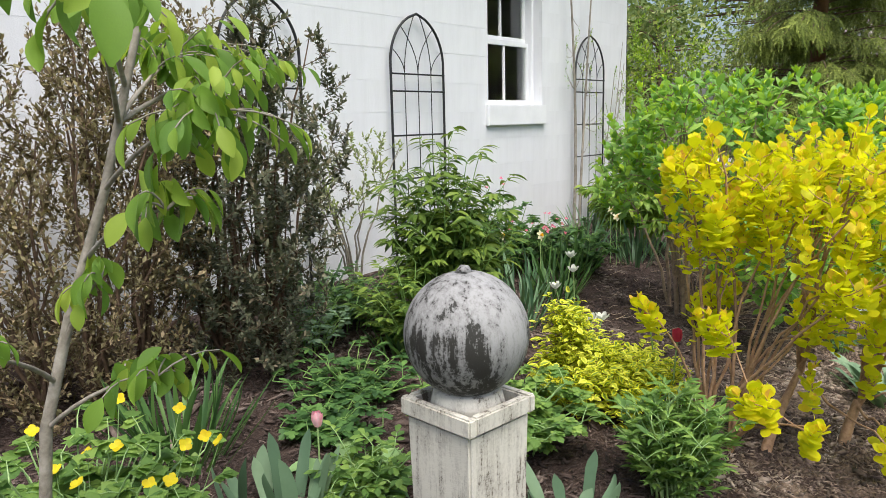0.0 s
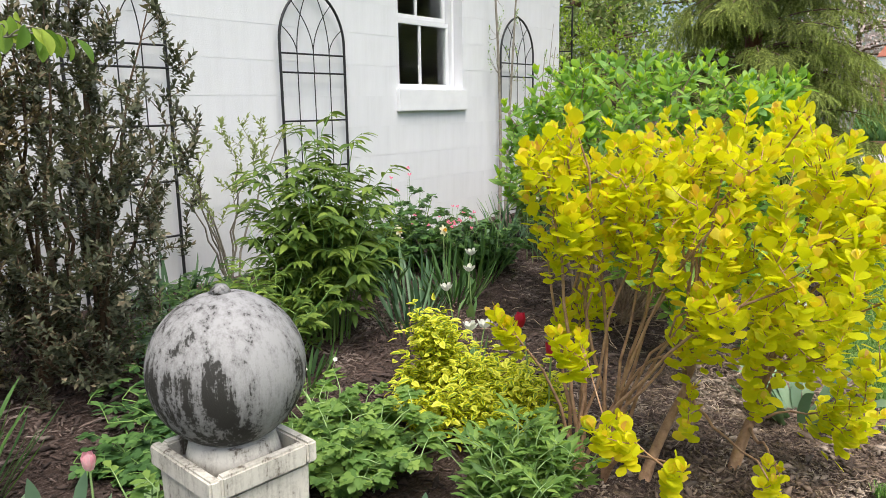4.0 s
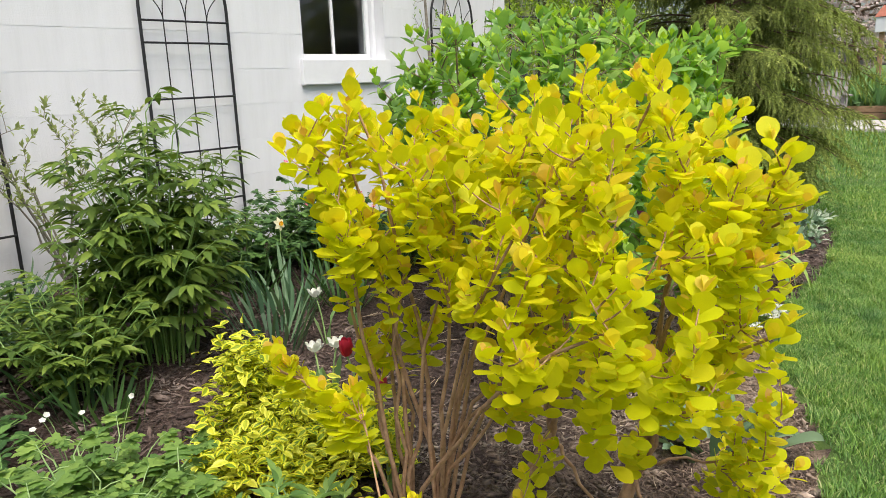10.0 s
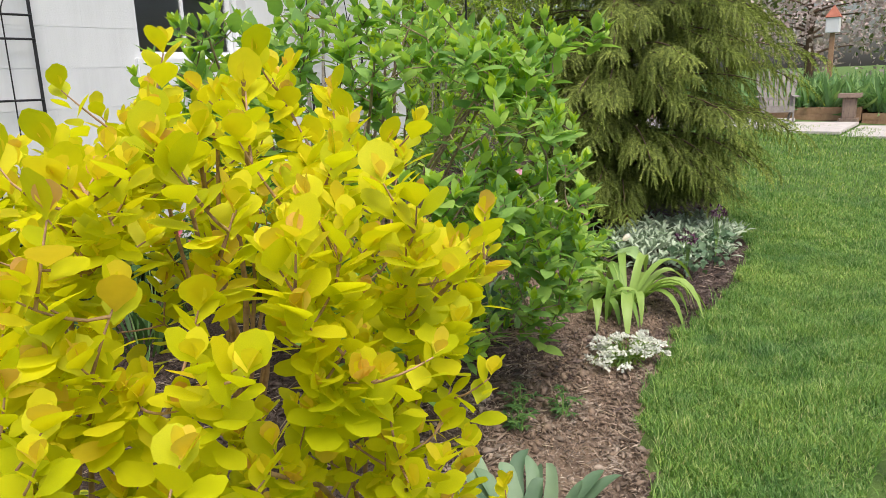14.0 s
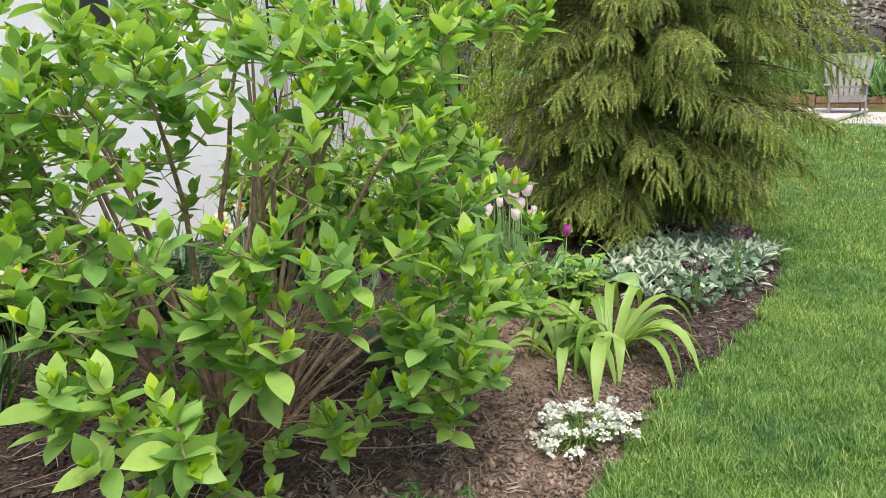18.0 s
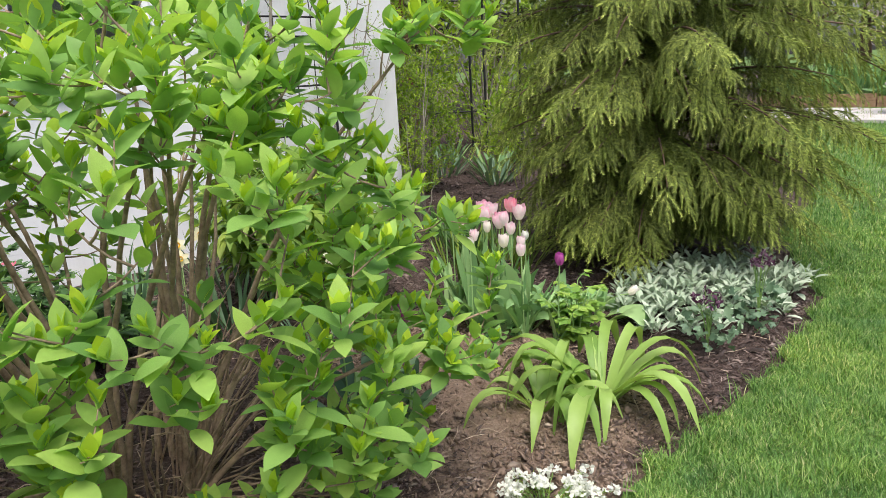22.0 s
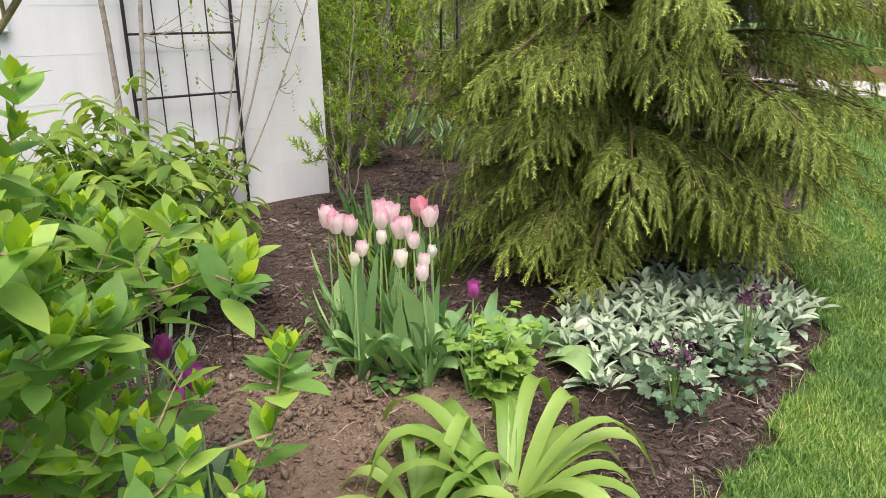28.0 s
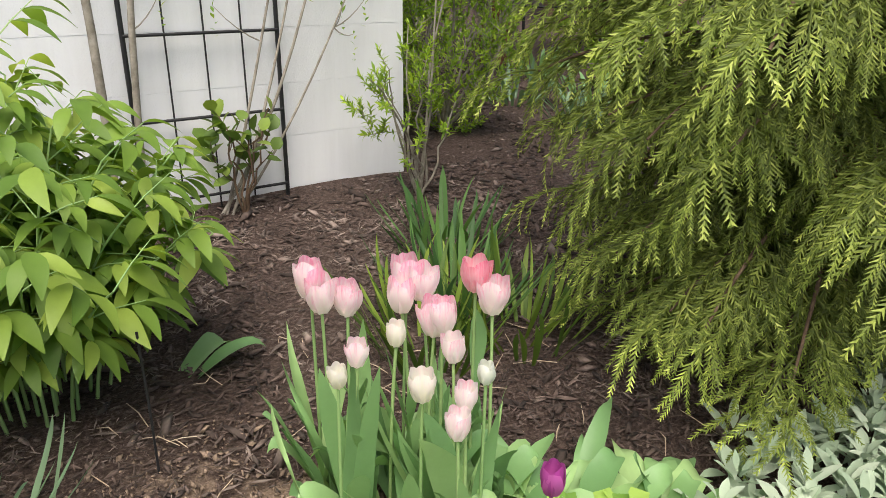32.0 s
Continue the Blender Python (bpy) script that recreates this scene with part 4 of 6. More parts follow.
# thin tree with hanging leaves, from a row of chance of its own
garden_rng, rng = rng, np.random.default_rng(21)
tree_groups = [(c, in_ball(n, c, radii, 0.3)) for n, c, radii in (
    (14, (-5.98, -2.22, 1.64), (0.26, 0.24, 0.12)),
    (26, (-5.84, -2.33, 1.40), (0.17, 0.15, 0.11)),
    (36, (-5.54, -1.80, 1.56), (0.26, 0.24, 0.12)),
    (9, (-5.10, -1.46, 1.56), (0.30, 0.24, 0.05)),
    (5, (-6.19, -2.67, 1.52), (0.12, 0.12, 0.06)),
    (8, (-5.93, -2.32, 1.24), (0.11, 0.09, 0.04)),
    (9, (-5.86, -2.10, 0.88), (0.20, 0.16, 0.06)),
    (5, (-5.88, -1.95, 1.07), (0.12, 0.10, 0.05)),
    (4, (-6.20, -2.10, 1.00), (0.10, 0.10, 0.08)))]


def thin_tree():
    ob = thing("young_tree", (-6.05, -1.85, gz(-6.05, -1.85)), "slender young tree with a grey trunk and soft hanging leaves", "tree")
    trunk = np.array([(-6.06, -1.84, 0.1), (-5.99, -1.86, 0.75), (-5.92, -1.88, 1.0), (-5.84, -1.92, 1.25), (-5.76, -1.98, 1.6), (-5.71, -2.04, 2.1)])
    part_np("trunk", tubes([(trunk, [0.014, 0.013, 0.0115, 0.010, 0.008, 0.006])], 9), BARK_GREY, ob)
    paths, way, tips = [], [], []
    line = np.concatenate([np.linspace(a, b, 6) for a, b in zip(trunk[:-1], trunk[1:])])
    for c, ends in tree_groups:
        k = line[np.argmin(np.abs(line[:, 2] - c[2] + 0.16))]
        main = bezier(k, (k + np.array(c)) / 2 + np.array([0, 0, 0.05]), c, 8)
        part_np("branch", tubes([(main, np.linspace(0.006, 0.0024, 8))], 6), BARK_GREY, ob)
        for q in ends:
            s0 = main[2 + int(np.argmin(np.linalg.norm(main[2:] - q, axis=1)))]
            p = bezier(s0, (s0 + q) / 2 + np.array([0, 0, 0.03]), q, 5)
            way.append(p[-1] - p[-2])
            tips.append(q)
            paths.append((p, np.linspace(0.0024, 0.0012, 5)))
    part_np("branchwork", tubes(paths), BARK_GREY, ob, kind="stuff")
    tree_tips = np.array(tips)
    way = np.array(way)
    way /= np.linalg.norm(way, axis=1)[:, None]
    at, dirs, ups = whorls(tree_tips, way, 4, 0.08, 0.8, -1.25)
    pieces_of("leaf", np_mesh("leaf", *leaf_geo("oval", 6, 0.22, 0.18, 0.50), TREE_LEAF), ob, at, dirs, ups, 0.066 * rng.uniform(0.55, 1.25, len(at)))


thin_tree()
rng = garden_rng
rng.random(2246)

# dark evergreens at the wall
dark_a = np.concatenate([in_ball(820, (-4.74, -0.82, 1.02), (0.40, 0.42, 0.80), 0.3), in_ball(70, (-4.66, -0.86, 1.75), (0.22, 0.22, 0.30), 0.2), in_ball(70, (-4.22, -0.78, 1.25), (0.18, 0.14, 0.6), 0.2)])
shrub("evergreen_shrub", "dark glossy small-leaved evergreen shrub against the white wall", "shrub", (-4.68, -0.72), dark_a, SMALL, DARK_LEAF, BARK_BROWN, 20, 0.032, 0.12, spread=1.35, lift=0.1, limbs=30, r0=0.012, r1=0.0016, bases=[(-4.7, -0.7), (-4.6, -0.75), (-4.78, -0.68)], wobble=0.05)
dark_b = np.concatenate([in_ball(1500, (-5.40, -0.62, 0.95), (0.66, 0.44, 0.88), 0.25), in_ball(420, (-5.10, -0.75, 1.5), (0.4, 0.35, 0.55), 0.25)])
shrub("bronze_shrub", "brown twiggy shrub with bronze winter leaves", "shrub", (-5.4, -0.5), dark_b, SMALL, BROWN_LEAF, BARK_BROWN, 15, 0.026, 0.18, limbs=60, r0=0.010, r1=0.0016, bases=[(-5.4 + 0.3 * math.cos(a * 2.4), -0.5 + 0.2 * math.sin(a * 2.4)) for a in range(9)], wobble=0.05, arch=0.6)

# slight shrub with pale leaves by the wall
pale_tips = np.concatenate([in_ball(52, (-3.72, -0.34, 1.08), (0.26, 0.12, 0.34), 0.3), in_ball(24, (-3.34, -0.30, 1.20), (0.20, 0.12, 0.22), 0.3)])
shrub("fringe_shrub", "thin open shrub with small pale leaves against the wall", "shrub", (-3.62, -0.30), pale_tips, SMALL, FRINGE_LEAF, BARK_GREY, 9, 0.032, 0.06, limbs=9, r0=0.008, r1=0.0015)


# compound-leaf plants (peony and the like)
def leafy_clump(name, label, category, base, spread, height, stems, geo, leaf_mat, stalk_mat, leaf_size, fans=7, leaflets=9, arch=0.25, group="", droop=0.1, start=0.38):
    ob = thing(name, (*base, gz(*base)), label, category, group)
    paths, at, dirs, ups = [], [], [], []
    for k in range(stems):
        a = k * GOLD
        r = spread * math.sqrt((k + 0.5) / stems)
        b = np.array([base[0] + 0.35 * r * math.cos(a), base[1] + 0.35 * r * math.sin(a), 0])
        b[2] = gz(b[0], b[1]) - 0.02
        h = height * rng.uniform(0.72, 1.05) * (1 - 0.35 * (r / spread) ** 2) * (1.10 if k % 6 == 0 else 1.0)
        q = np.array([base[0] + r * math.cos(a), base[1] + r * math.sin(a), b[2] + h])
        p = bezier(b, b + np.array([0.15 * (q - b)[0], 0.15 * (q - b)[1], 0.65 * h]), q, 8)
        paths.append((p, np.linspace(0.005, 0.0022, 8)))
        for j in range(fans):
            f = start + (1 - start) * j / (fans - 1)
            s = p[min(7, int(f * 7))]
            aa = j * GOLD + k
            out = np.array([math.cos(aa), math.sin(aa), 0.35 + 0.5 * (f > 0.9)])
            e = s + out * leaf_size * rng.uniform(0.7, 1.3)
            paths.append((bezier(s, (s + e) / 2 + np.array([0, 0, 0.01]), e, 3), [0.002, 0.0016, 0.001]))
            side = np.array([-out[1], out[0], 0])
            for m in range(leaflets):
                g = (m / (leaflets - 1) - 0.5) * 2
                pos = s + (e - s) * (1 - 0.45 * abs(g))
                at.append(pos)
                dirs.append(out * np.array([1, 1, 0.3]) + side * g * 1.5 + np.array([0, 0, -droop]) + rng.normal(size=3) * 0.12)
                ups.append(np.array([0, 0, 1.0]) + rng.normal(size=3) * 0.25)
    part_np("stalkwork", tubes(paths), stalk_mat, ob, kind="stuff")
    at, dirs, ups = np.array(at), np.array(dirs), np.array(ups)
    part_np("foliage", scatter(geo, at, dirs, ups, leaf_size * rng.uniform(0.75, 1.25, len(at))), leaf_mat, ob, kind="stuff")
    return ob


def lobed_geo(lobes=3, teeth=3, depth=0.42, n=30):
    """A cut leaf of length 1 along +y: lobes with blunt teeth, folded a little along its midrib."""
    a = np.linspace(-1.75, 1.75, n + 1)
    c = np.abs(np.cos(a * lobes * math.pi / 3.5))
    r = (1 - depth) + depth * c ** 0.7 + 0.07 * np.cos(a * lobes * teeth * 2 * math.pi / 3.5)
    r = r * (0.62 + 0.38 * np.cos(a * 0.8)) * 0.72
    x, y = r * np.sin(a), 0.30 + r * np.cos(a)
    v = np.concatenate([[[0, 0, 0]], [[0, 0.30, 0.02]], np.stack([x, y, 0.14 * np.abs(x) - 0.22 * y ** 2], -1)])
    i = np.arange(n)
    f = np.concatenate([np.stack([0 * i + 1, i + 3, i + 2], -1), [[0, 1, 2], [0, n + 2, 1]]])
    return v, f


PEONY_GEO, LOBED, SCALLOP = leaf_geo("lance", 4, 0.14, 0.35, 0.32), lobed_geo(), lobed_geo(3, 2, 0.25)
leafy_clump("peony", "tall dark green peony clump in front of a trellis", "peony", (-3.62, -1.02), 0.37, 0.95, 52, leaf_geo("ovate", 5, 0.14, 0.35, 0.29), PEONY_LEAF, STALK, 0.090, 9, 6, droop=0.08, start=0.40)
leafy_clump("peony", "fresh green peony clump with upright stalks by the wall", "peony", (-1.02, -0.92), 0.45, 0.78, 48, leaf_geo("ovate", 6, 0.12, 0.50, 0.36), PEONY_LIGHT, STALK_PALE, 0.098, 9, 5, droop=0.18, start=0.48)
leafy_clump("bleeding_heart", "low bleeding heart with soft divided green leaves beside the pedestal", "perennial", (-4.42, -1.95), 0.36, 0.28, 46, LOBED, FERN_LEAF, STALK_PALE, 0.043, 7, 6)
leafy_clump("bleeding_heart", "dark leafy clump with pink bleeding heart flowers near the wall", "perennial", (-2.35, -0.55), 0.42, 0.48, 26, LOBED, DEEP_LEAF, STALK, 0.05, 7, 7)
leafy_clump("meadow_rue", "bushy green perennial with narrow leaves on upright stalks", "perennial", (-4.30, -2.56), 0.20, 0.40, 56, PEONY_GEO, FERN_LEAF, STALK_PALE, 0.050, 8, 5, droop=-0.7)
leafy_clump("columbine", "fresh columbine with lobed light green leaves", "perennial", (-0.30, -2.08), 0.15, 0.30, 15, SCALLOP, COLUMBINE_LEAF, STALK_PALE, 0.038, 6, 4, start=0.25)
leafy_clump("catmint", "low soft green catmint at the foot of a pedestal", "perennial", (-5.06, -1.86), 0.16, 0.22, 18, OBOV, FERN_LEAF, STALK_PALE, 0.04, 7, 5)
leafy_clump("celandine_poppy", "bushy celandine poppy with lobed light green leaves and yellow flowers", "perennial", (-5.88, -1.66), 0.40, 0.42, 60, SCALLOP, FERN_LEAF, STALK_PALE, 0.038, 7, 6)
leafy_clump("ground_cover", "low dark leafy undergrowth at the wall's foot", "perennial", (-4.0, -0.62), 0.34, 0.28, 26, OBOV, DEEP_LEAF, STALK, 0.05, 6, 6, group="undergrowth by the wall")
leafy_clump("ground_cover", "low dark leafy undergrowth between shrubs", "perennial", (-2.85, -0.55), 0.34, 0.40, 24, LOBED, DEEP_LEAF, STALK, 0.05, 6, 6, group="undergrowth by the wall")
leafy_clump("ground_cover", "low green undergrowth beneath the hydrangea", "perennial", (-2.0, -0.85), 0.36, 0.36, 24, LOBED, DEEP_LEAF, STALK, 0.05, 6, 6, group="undergrowth by the wall")
leafy_clump("ground_cover", "leafy undergrowth under the dark evergreen", "perennial", (-4.55, -1.25), 0.34, 0.18, 24, OBOV, DEEP_LEAF, STALK, 0.045, 5, 6, group="undergrowth by the wall")
leafy_clump("ground_cover", "low green leaves on the mulch behind the pedestal", "perennial", (-4.85, -1.45), 0.22, 0.14, 12, LOBED, DEEP_LEAF, STALK, 0.045, 5, 4, group="undergrowth by the wall")
leafy_clump("ground_cover", "grey-green leaves under the evergreen shrub", "perennial", (-4.35, -0.75), 0.30, 0.30, 22, OBOV, BLUE_LEAF, STALK, 0.04, 6, 6, group="undergrowth by the wall")
leafy_clump("ground_cover", "dark fine-leaved undergrowth beside a peony", "perennial", (-4.02, -1.12), 0.32, 0.46, 34, PEONY_GEO, PEONY_LEAF, STALK, 0.06, 7, 6, group="undergrowth by the wall", droop=-0.2)


# ---- the big cedar ----
def strand_geo(seed, nodes=11, sag=0.3):
    """A cord of needles, 1 long along +y and sagging: its body and its end."""
    g = np.random.default_rng(seed)
    sets = {False: ([], []), True: ([], [])}
    for k in range(nodes):
        u = (k + 0.5) / nodes
        v, f = sets[u > 0.80]
        p = np.array([0.02 * math.sin(5 * u + seed), u * (1 - 0.15 * sag * u), -sag * u * u])
        d = np.array([0, 1.0, -2 * sag * u])
        d /= np.linalg.norm(d)
        s = np.array([1.0, 0, 0])
        up = np.cross(s, d)
        for a in (0.15, 3.0, 1.0 if k % 2 else 2.2):
            a += g.normal() * 0.22
            o = math.cos(a) * s + math.sin(a) * up
            e = p + (o * 0.72 + d * 0.90) * 0.165 * (1.15 - 0.60 * u) * g.uniform(0.85, 1.1)
            b = len(v)
            v.extend([p - d * 0.034, p + d * 0.034, e])
            f.append((b, b + 1, b + 2))
    v, f = sets[False]
    for u in np.linspace(0, 0.8, 5):
        v.extend([[-0.012, u, -sag * u * u], [0.012, u, -sag * u * u], [0, u + 0.22, -sag * (u + 0.2) ** 2]])
        f.append((len(v) - 3, len(v) - 2, len(v) - 1))
    return [(np.array(v), np.array(f)) for v, f in sets.values()]


def cedar():
    bx, by = 1.08, -1.68
    ob = thing("japanese_cedar", (bx, by, gz(bx, by)), "large drooping Japanese cedar with olive green needled sprays and lime tips", "tree")
    part_np("trunk", tubes([(np.array([(bx, by, 0.1), (bx, by, 1.5), (bx + 0.03, by, 3.0), (bx, by, 4.6)]), [0.10, 0.08, 0.05, 0.01])], 10), BARK_RED, ob)
    at, dirs, ups, size, outer, twigs = [], [], [], [], [], []
    n = 222
    for k in range(n):
        if k % 3 == 0:
            z_b = 0.44 + 3.7 * (k / n) ** 1.45
            a_b = radians(120 + 240 * ((k // 3 * 0.618) % 1.0) + rng.normal() * 5) if k % 24 else rng.uniform(0, 6.28)
        z = max(0.40, z_b + rng.normal() * 0.11)
        a = a_b + rng.normal() * 0.26
        wide = np.interp(math.degrees(a) % 360, [0, 60, 135, 180, 215, 255, 300, 335, 360], [1.24, 0.87, 0.90, 1.0, 1.10, 1.12, 1.35, 1.39, 1.28])
        low = np.interp(z, [0.35, 0.6, 0.9, 1.2], [0.68, 0.88, 0.97, 1.0] if math.degrees(a) % 360 < 230 else [0.50, 0.70, 0.92, 1.0])
        r = wide * low * (rng.uniform(0.80, 1.04) if k % 3 else rng.uniform(0.50, 0.8)) * min(1.0, (5.2 - z) / 3.3)
        o = np.array([math.cos(a), math.sin(a), 0])
        s = np.array([bx, by, z])
        e = s + o * r + np.array([0, 0, rng.uniform(-0.20, 0.05) * r])
        e[2] = max(e[2], 0.34)
        p = bezier(s, s + o * r * 0.55 + np.array([0, 0, 0.20 * r]), e, 13)
        part_np("limb", tubes([(p, np.linspace(0.011, 0.003, 13))]), BARK_BROWN, ob)
        side = np.array([-o[1], o[0], 0])
        m = int(6 + 11 * r)
        for j in range(m):
            u = 0.28 + 0.72 * j / (m - 1)
            q = p[min(12, int(u * 12))] + rng.normal(size=3) * 0.012
            ln = (0.34 - 0.17 * u) * rng.uniform(0.7, 1.2) * min(1.0, 0.45 + 0.5 * r)
            sg = (-1) ** j
            d = o * (0.35 + 0.55 * u) + side * sg * rng.uniform(0.45, 1.0) * (1.25 - 0.8 * u) + np.array([0, 0, rng.uniform(-0.35, 0.15)])
            if j == m - 1:
                d = o + np.array([0, 0, rng.uniform(-0.1, 0.35)])
            d /= np.linalg.norm(d)
            end = q + d * ln + np.array([0, 0, -rng.uniform(0.25, 0.8) * ln])
            end[2] = max(end[2], 0.27)
            b = bezier(q, q + d * ln * 0.55, end, 7)
            twigs.append((b[::2], np.linspace(0.0032, 0.0012, 4)))
            w = np.cross(d, [0, 0, 1.0])
            w /= np.linalg.norm(w) + 1e-9
            c = max(4, int(ln / 0.021))
            for i in range(c):
                f = 0.12 + 0.88 * i / (c - 1)
                x = f * 6
                lo = min(5, int(x))
                c0 = b[lo] + (b[lo + 1] - b[lo]) * (x - lo)
                t = b[lo + 1] - b[lo]
                t = t / (np.linalg.norm(t) + 1e-9)
                dd = t * (0.75 + 0.5 * f) + w * ((-1) ** i) * (0.95 - 0.75 * f) * rng.uniform(0.7, 1.2) + np.array([0, 0, rng.uniform(-0.65, 0.05)])
                if c0[2] < 0.42:
                    dd[2] = max(dd[2], -0.15)
                at.append(c0)
                dirs.append(dd)
                ups.append(np.array([0, 0, 1.0]) + 0.35 * o + rng.normal(size=3) * 0.2)
                size.append((0.155 - 0.055 * f) * rng.uniform(0.7, 1.15))
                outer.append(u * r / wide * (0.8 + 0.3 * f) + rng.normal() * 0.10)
    part_np("branchwork", tubes(twigs, 4), CEDAR_OLD_SHADED, ob, kind="stuff")
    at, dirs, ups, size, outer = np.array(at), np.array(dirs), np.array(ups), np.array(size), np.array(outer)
    # Sorted from the trunk outwards, so painted shade deepens inside the crown.
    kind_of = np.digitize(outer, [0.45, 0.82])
    for m, (mat, tip_mat) in enumerate(((CEDAR_OLD_SHADED, CEDAR_OLD_SHADED), (CEDAR_MID, CEDAR_YOUNG_LIT), (CEDAR_YOUNG_LIT, CRYPT_TIP))):
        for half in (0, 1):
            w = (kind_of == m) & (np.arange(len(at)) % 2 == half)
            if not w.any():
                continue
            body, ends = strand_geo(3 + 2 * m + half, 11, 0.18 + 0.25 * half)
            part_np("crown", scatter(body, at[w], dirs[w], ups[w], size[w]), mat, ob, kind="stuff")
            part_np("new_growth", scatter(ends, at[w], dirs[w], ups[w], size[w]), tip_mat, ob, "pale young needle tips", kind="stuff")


cedar()


# ---- bulbs and perennials ----
def strap_leaf(p0, d, length, width, lift, droop, n=9, out=None, twist=0.7):
    """A long keeled leaf that rises and bends over; d is its way out on the ground."""
    u = np.linspace(0, 1, n)
    d = np.asarray(d, float) / np.linalg.norm(d)
    rise = lift * (u - droop * u ** 2.2)
    c = np.asarray(p0)[None] + length * (np.outer(np.sin(np.clip(u * 1.2, 0, 1.5)) * (out or 1.12 - 0.95 * lift), np.r_[d, 0]) + np.outer(rise, [0, 0, 1.0]))
    flat = np.array([-d[1], d[0], 0])
    c = c + np.outer(u ** 2 * length * rng.normal() * 0.10, flat)
    tw = u * rng.normal() * twist
    s = np.cos(tw)[:, None] * flat + np.sin(tw)[:, None] * np.array([0.5 * d[0], 0.5 * d[1], 0.8])
    w = width / 2 * (1 + 0.10 * np.sin(u * 9 + rng.uniform(0, 6))) * np.clip(np.minimum(0.6 + 1.4 * u, 2.4 * (1 - u) ** 0.75), 0.03, 1)
    v = np.concatenate([c - s * w[:, None] + np.array([0, 0, 1]) * (w * 0.45)[:, None], c, c + s * w[:, None] + np.array([0, 0, 1]) * (w * 0.45)[:, None]])
    i = np.arange(n - 1)
    f = np.concatenate([np.stack([i + a * n, i + (a + 1) * n, i + 1 + (a + 1) * n, i + 1 + a * n], -1) for a in (0, 1)])
    return v, f


def strap_clump(name, label, category, base, leaves, length, width, lift, droop, material, spread=0.06, group="", lean=None, out=None, twist=0.7):
    ob = thing(name, (*base, gz(*base)), label, category, group)
    for k in range(leaves):
        a = k * GOLD + rng.normal() * 0.2
        d = np.array([math.cos(a), math.sin(a)])
        if lean is not None:
            d = d + np.asarray(lean)
        r = spread * math.sqrt(rng.random())
        p = np.array([base[0] + r * d[0], base[1] + r * d[1], 0])
        p[2] = gz(p[0], p[1]) - 0.01
        inner = 1 - k / leaves
        part_np("leaf", strap_leaf(p, d, length * rng.uniform(0.75, 1.15), width * rng.uniform(0.8, 1.15), lift * (0.75 + 0.5 * inner * rng.random()), droop * rng.uniform(0.8, 1.15), out=out and out * rng.uniform(0.7, 1.1), twist=twist), material, ob)
    return ob


# amaryllis-like clump at the lawn's edge
strap_clump("spider_lily", "spider lily clump of long arching glossy strap leaves", "perennial", (-0.68, -2.46), 28, 0.54, 0.052, 1.20, 1.06, LILY_LEAF, 0.06, out=0.80, twist=0.3)
strap_clump("spider_lily", "smaller clump of arching strap leaves on bare soil", "perennial", (-0.90, -2.34), 14, 0.44, 0.040, 1.20, 1.06, LILY_LEAF, 0.04, out=0.8, twist=0.2)


def petal_geo(length, width, bulge, n=5, m=4):
    """One cupped petal that stands on its base, its back to -y."""
    u, w = np.linspace(0, 1, n + 1), np.linspace(-1, 1, m + 1)
    half = width / 2 * np.sin(np.pi * np.clip(0.12 + u * 0.74, 0, 1)) ** 0.5
    out = bulge * np.minimum(np.sin(np.pi * np.clip(u * 0.50 + 0.12, 0, 1)), 1.0)
    x = half[:, None] * w[None]
    y = -out[:, None] * np.sqrt(np.clip(1 - 0.55 * w[None] ** 2, 0, 1))
    z = np.repeat(u[:, None] * length, m + 1, 1) - 0.12 * length * (w[None] ** 2) * u[:, None]
    v = np.stack([x, y, z], -1).reshape(-1, 3)
    i = (np.arange(n)[:, None] * (m + 1) + np.arange(m)[None]).ravel()
    return v, np.stack([i, i + 1, i + 2 + m, i + 1 + m], -1)


def flower_head(parent, at, petals, size, width, bulge, material, tilt=(0, 0, 0), n=6, name="flower", spread=0.0):
    """A cup of petals as a part, each petal under it."""
    fl = new(name)
    fl.parent = parent
    fl.matrix_basis = pose(*at, *tilt)
    me = petals if petals else np_mesh("petal", *petal_geo(size, width, bulge), material)
    for k in range(n):
        part_mesh("petal", me, fl, "", pose(0, 0, 0, (-4 if k % 2 else 3) + spread + rng.normal() * 3, 0, 360 * k / n) @ Matrix.Scale(1.0 if k % 2 else 0.94, 4))
    return fl


def tulip(base, height, material, label, head=0.062, leaves=3, leaf_len=0.26, lean=(0, 0), tilt=0.0, group="tulips in the bed", leaf_mat=None, spread=0.0):
    x, y = base
    z = gz(x, y)
    ob = thing("tulip", (x, y, z), label, "tulip", group)
    top = np.array([x + lean[0], y + lean[1], z + height - head])
    p = bezier((x, y, z - 0.02), (x + 0.3 * lean[0], y + 0.3 * lean[1], z + 0.6 * height), top, 7)
    part_np("stem", tubes([(p, np.linspace(0.0038, 0.0032, 7))], 6), STALK_PALE, ob)
    flower_head(ob, top - np.array([x, y, z]), None, head, head * 0.62, head * 0.36, material, (tilt, 0, rng.uniform(0, 360)), spread=spread)
    a0 = rng.uniform(0, 6.28)
    for k in range(leaves):
        a = a0 + k * 2.2
        d = np.array([math.cos(a), math.sin(a)])
        part_np("leaf", strap_leaf((x + 0.006 * d[0], y + 0.006 * d[1], z - 0.01), d, leaf_len * rng.uniform(0.75, 1.15), 0.050 * rng.uniform(0.7, 1.25), rng.uniform(0.78, 1.05), rng.uniform(0.05, 0.65), n=11, twist=1.5), leaf_mat or TULIP_LEAF, ob)
    return ob


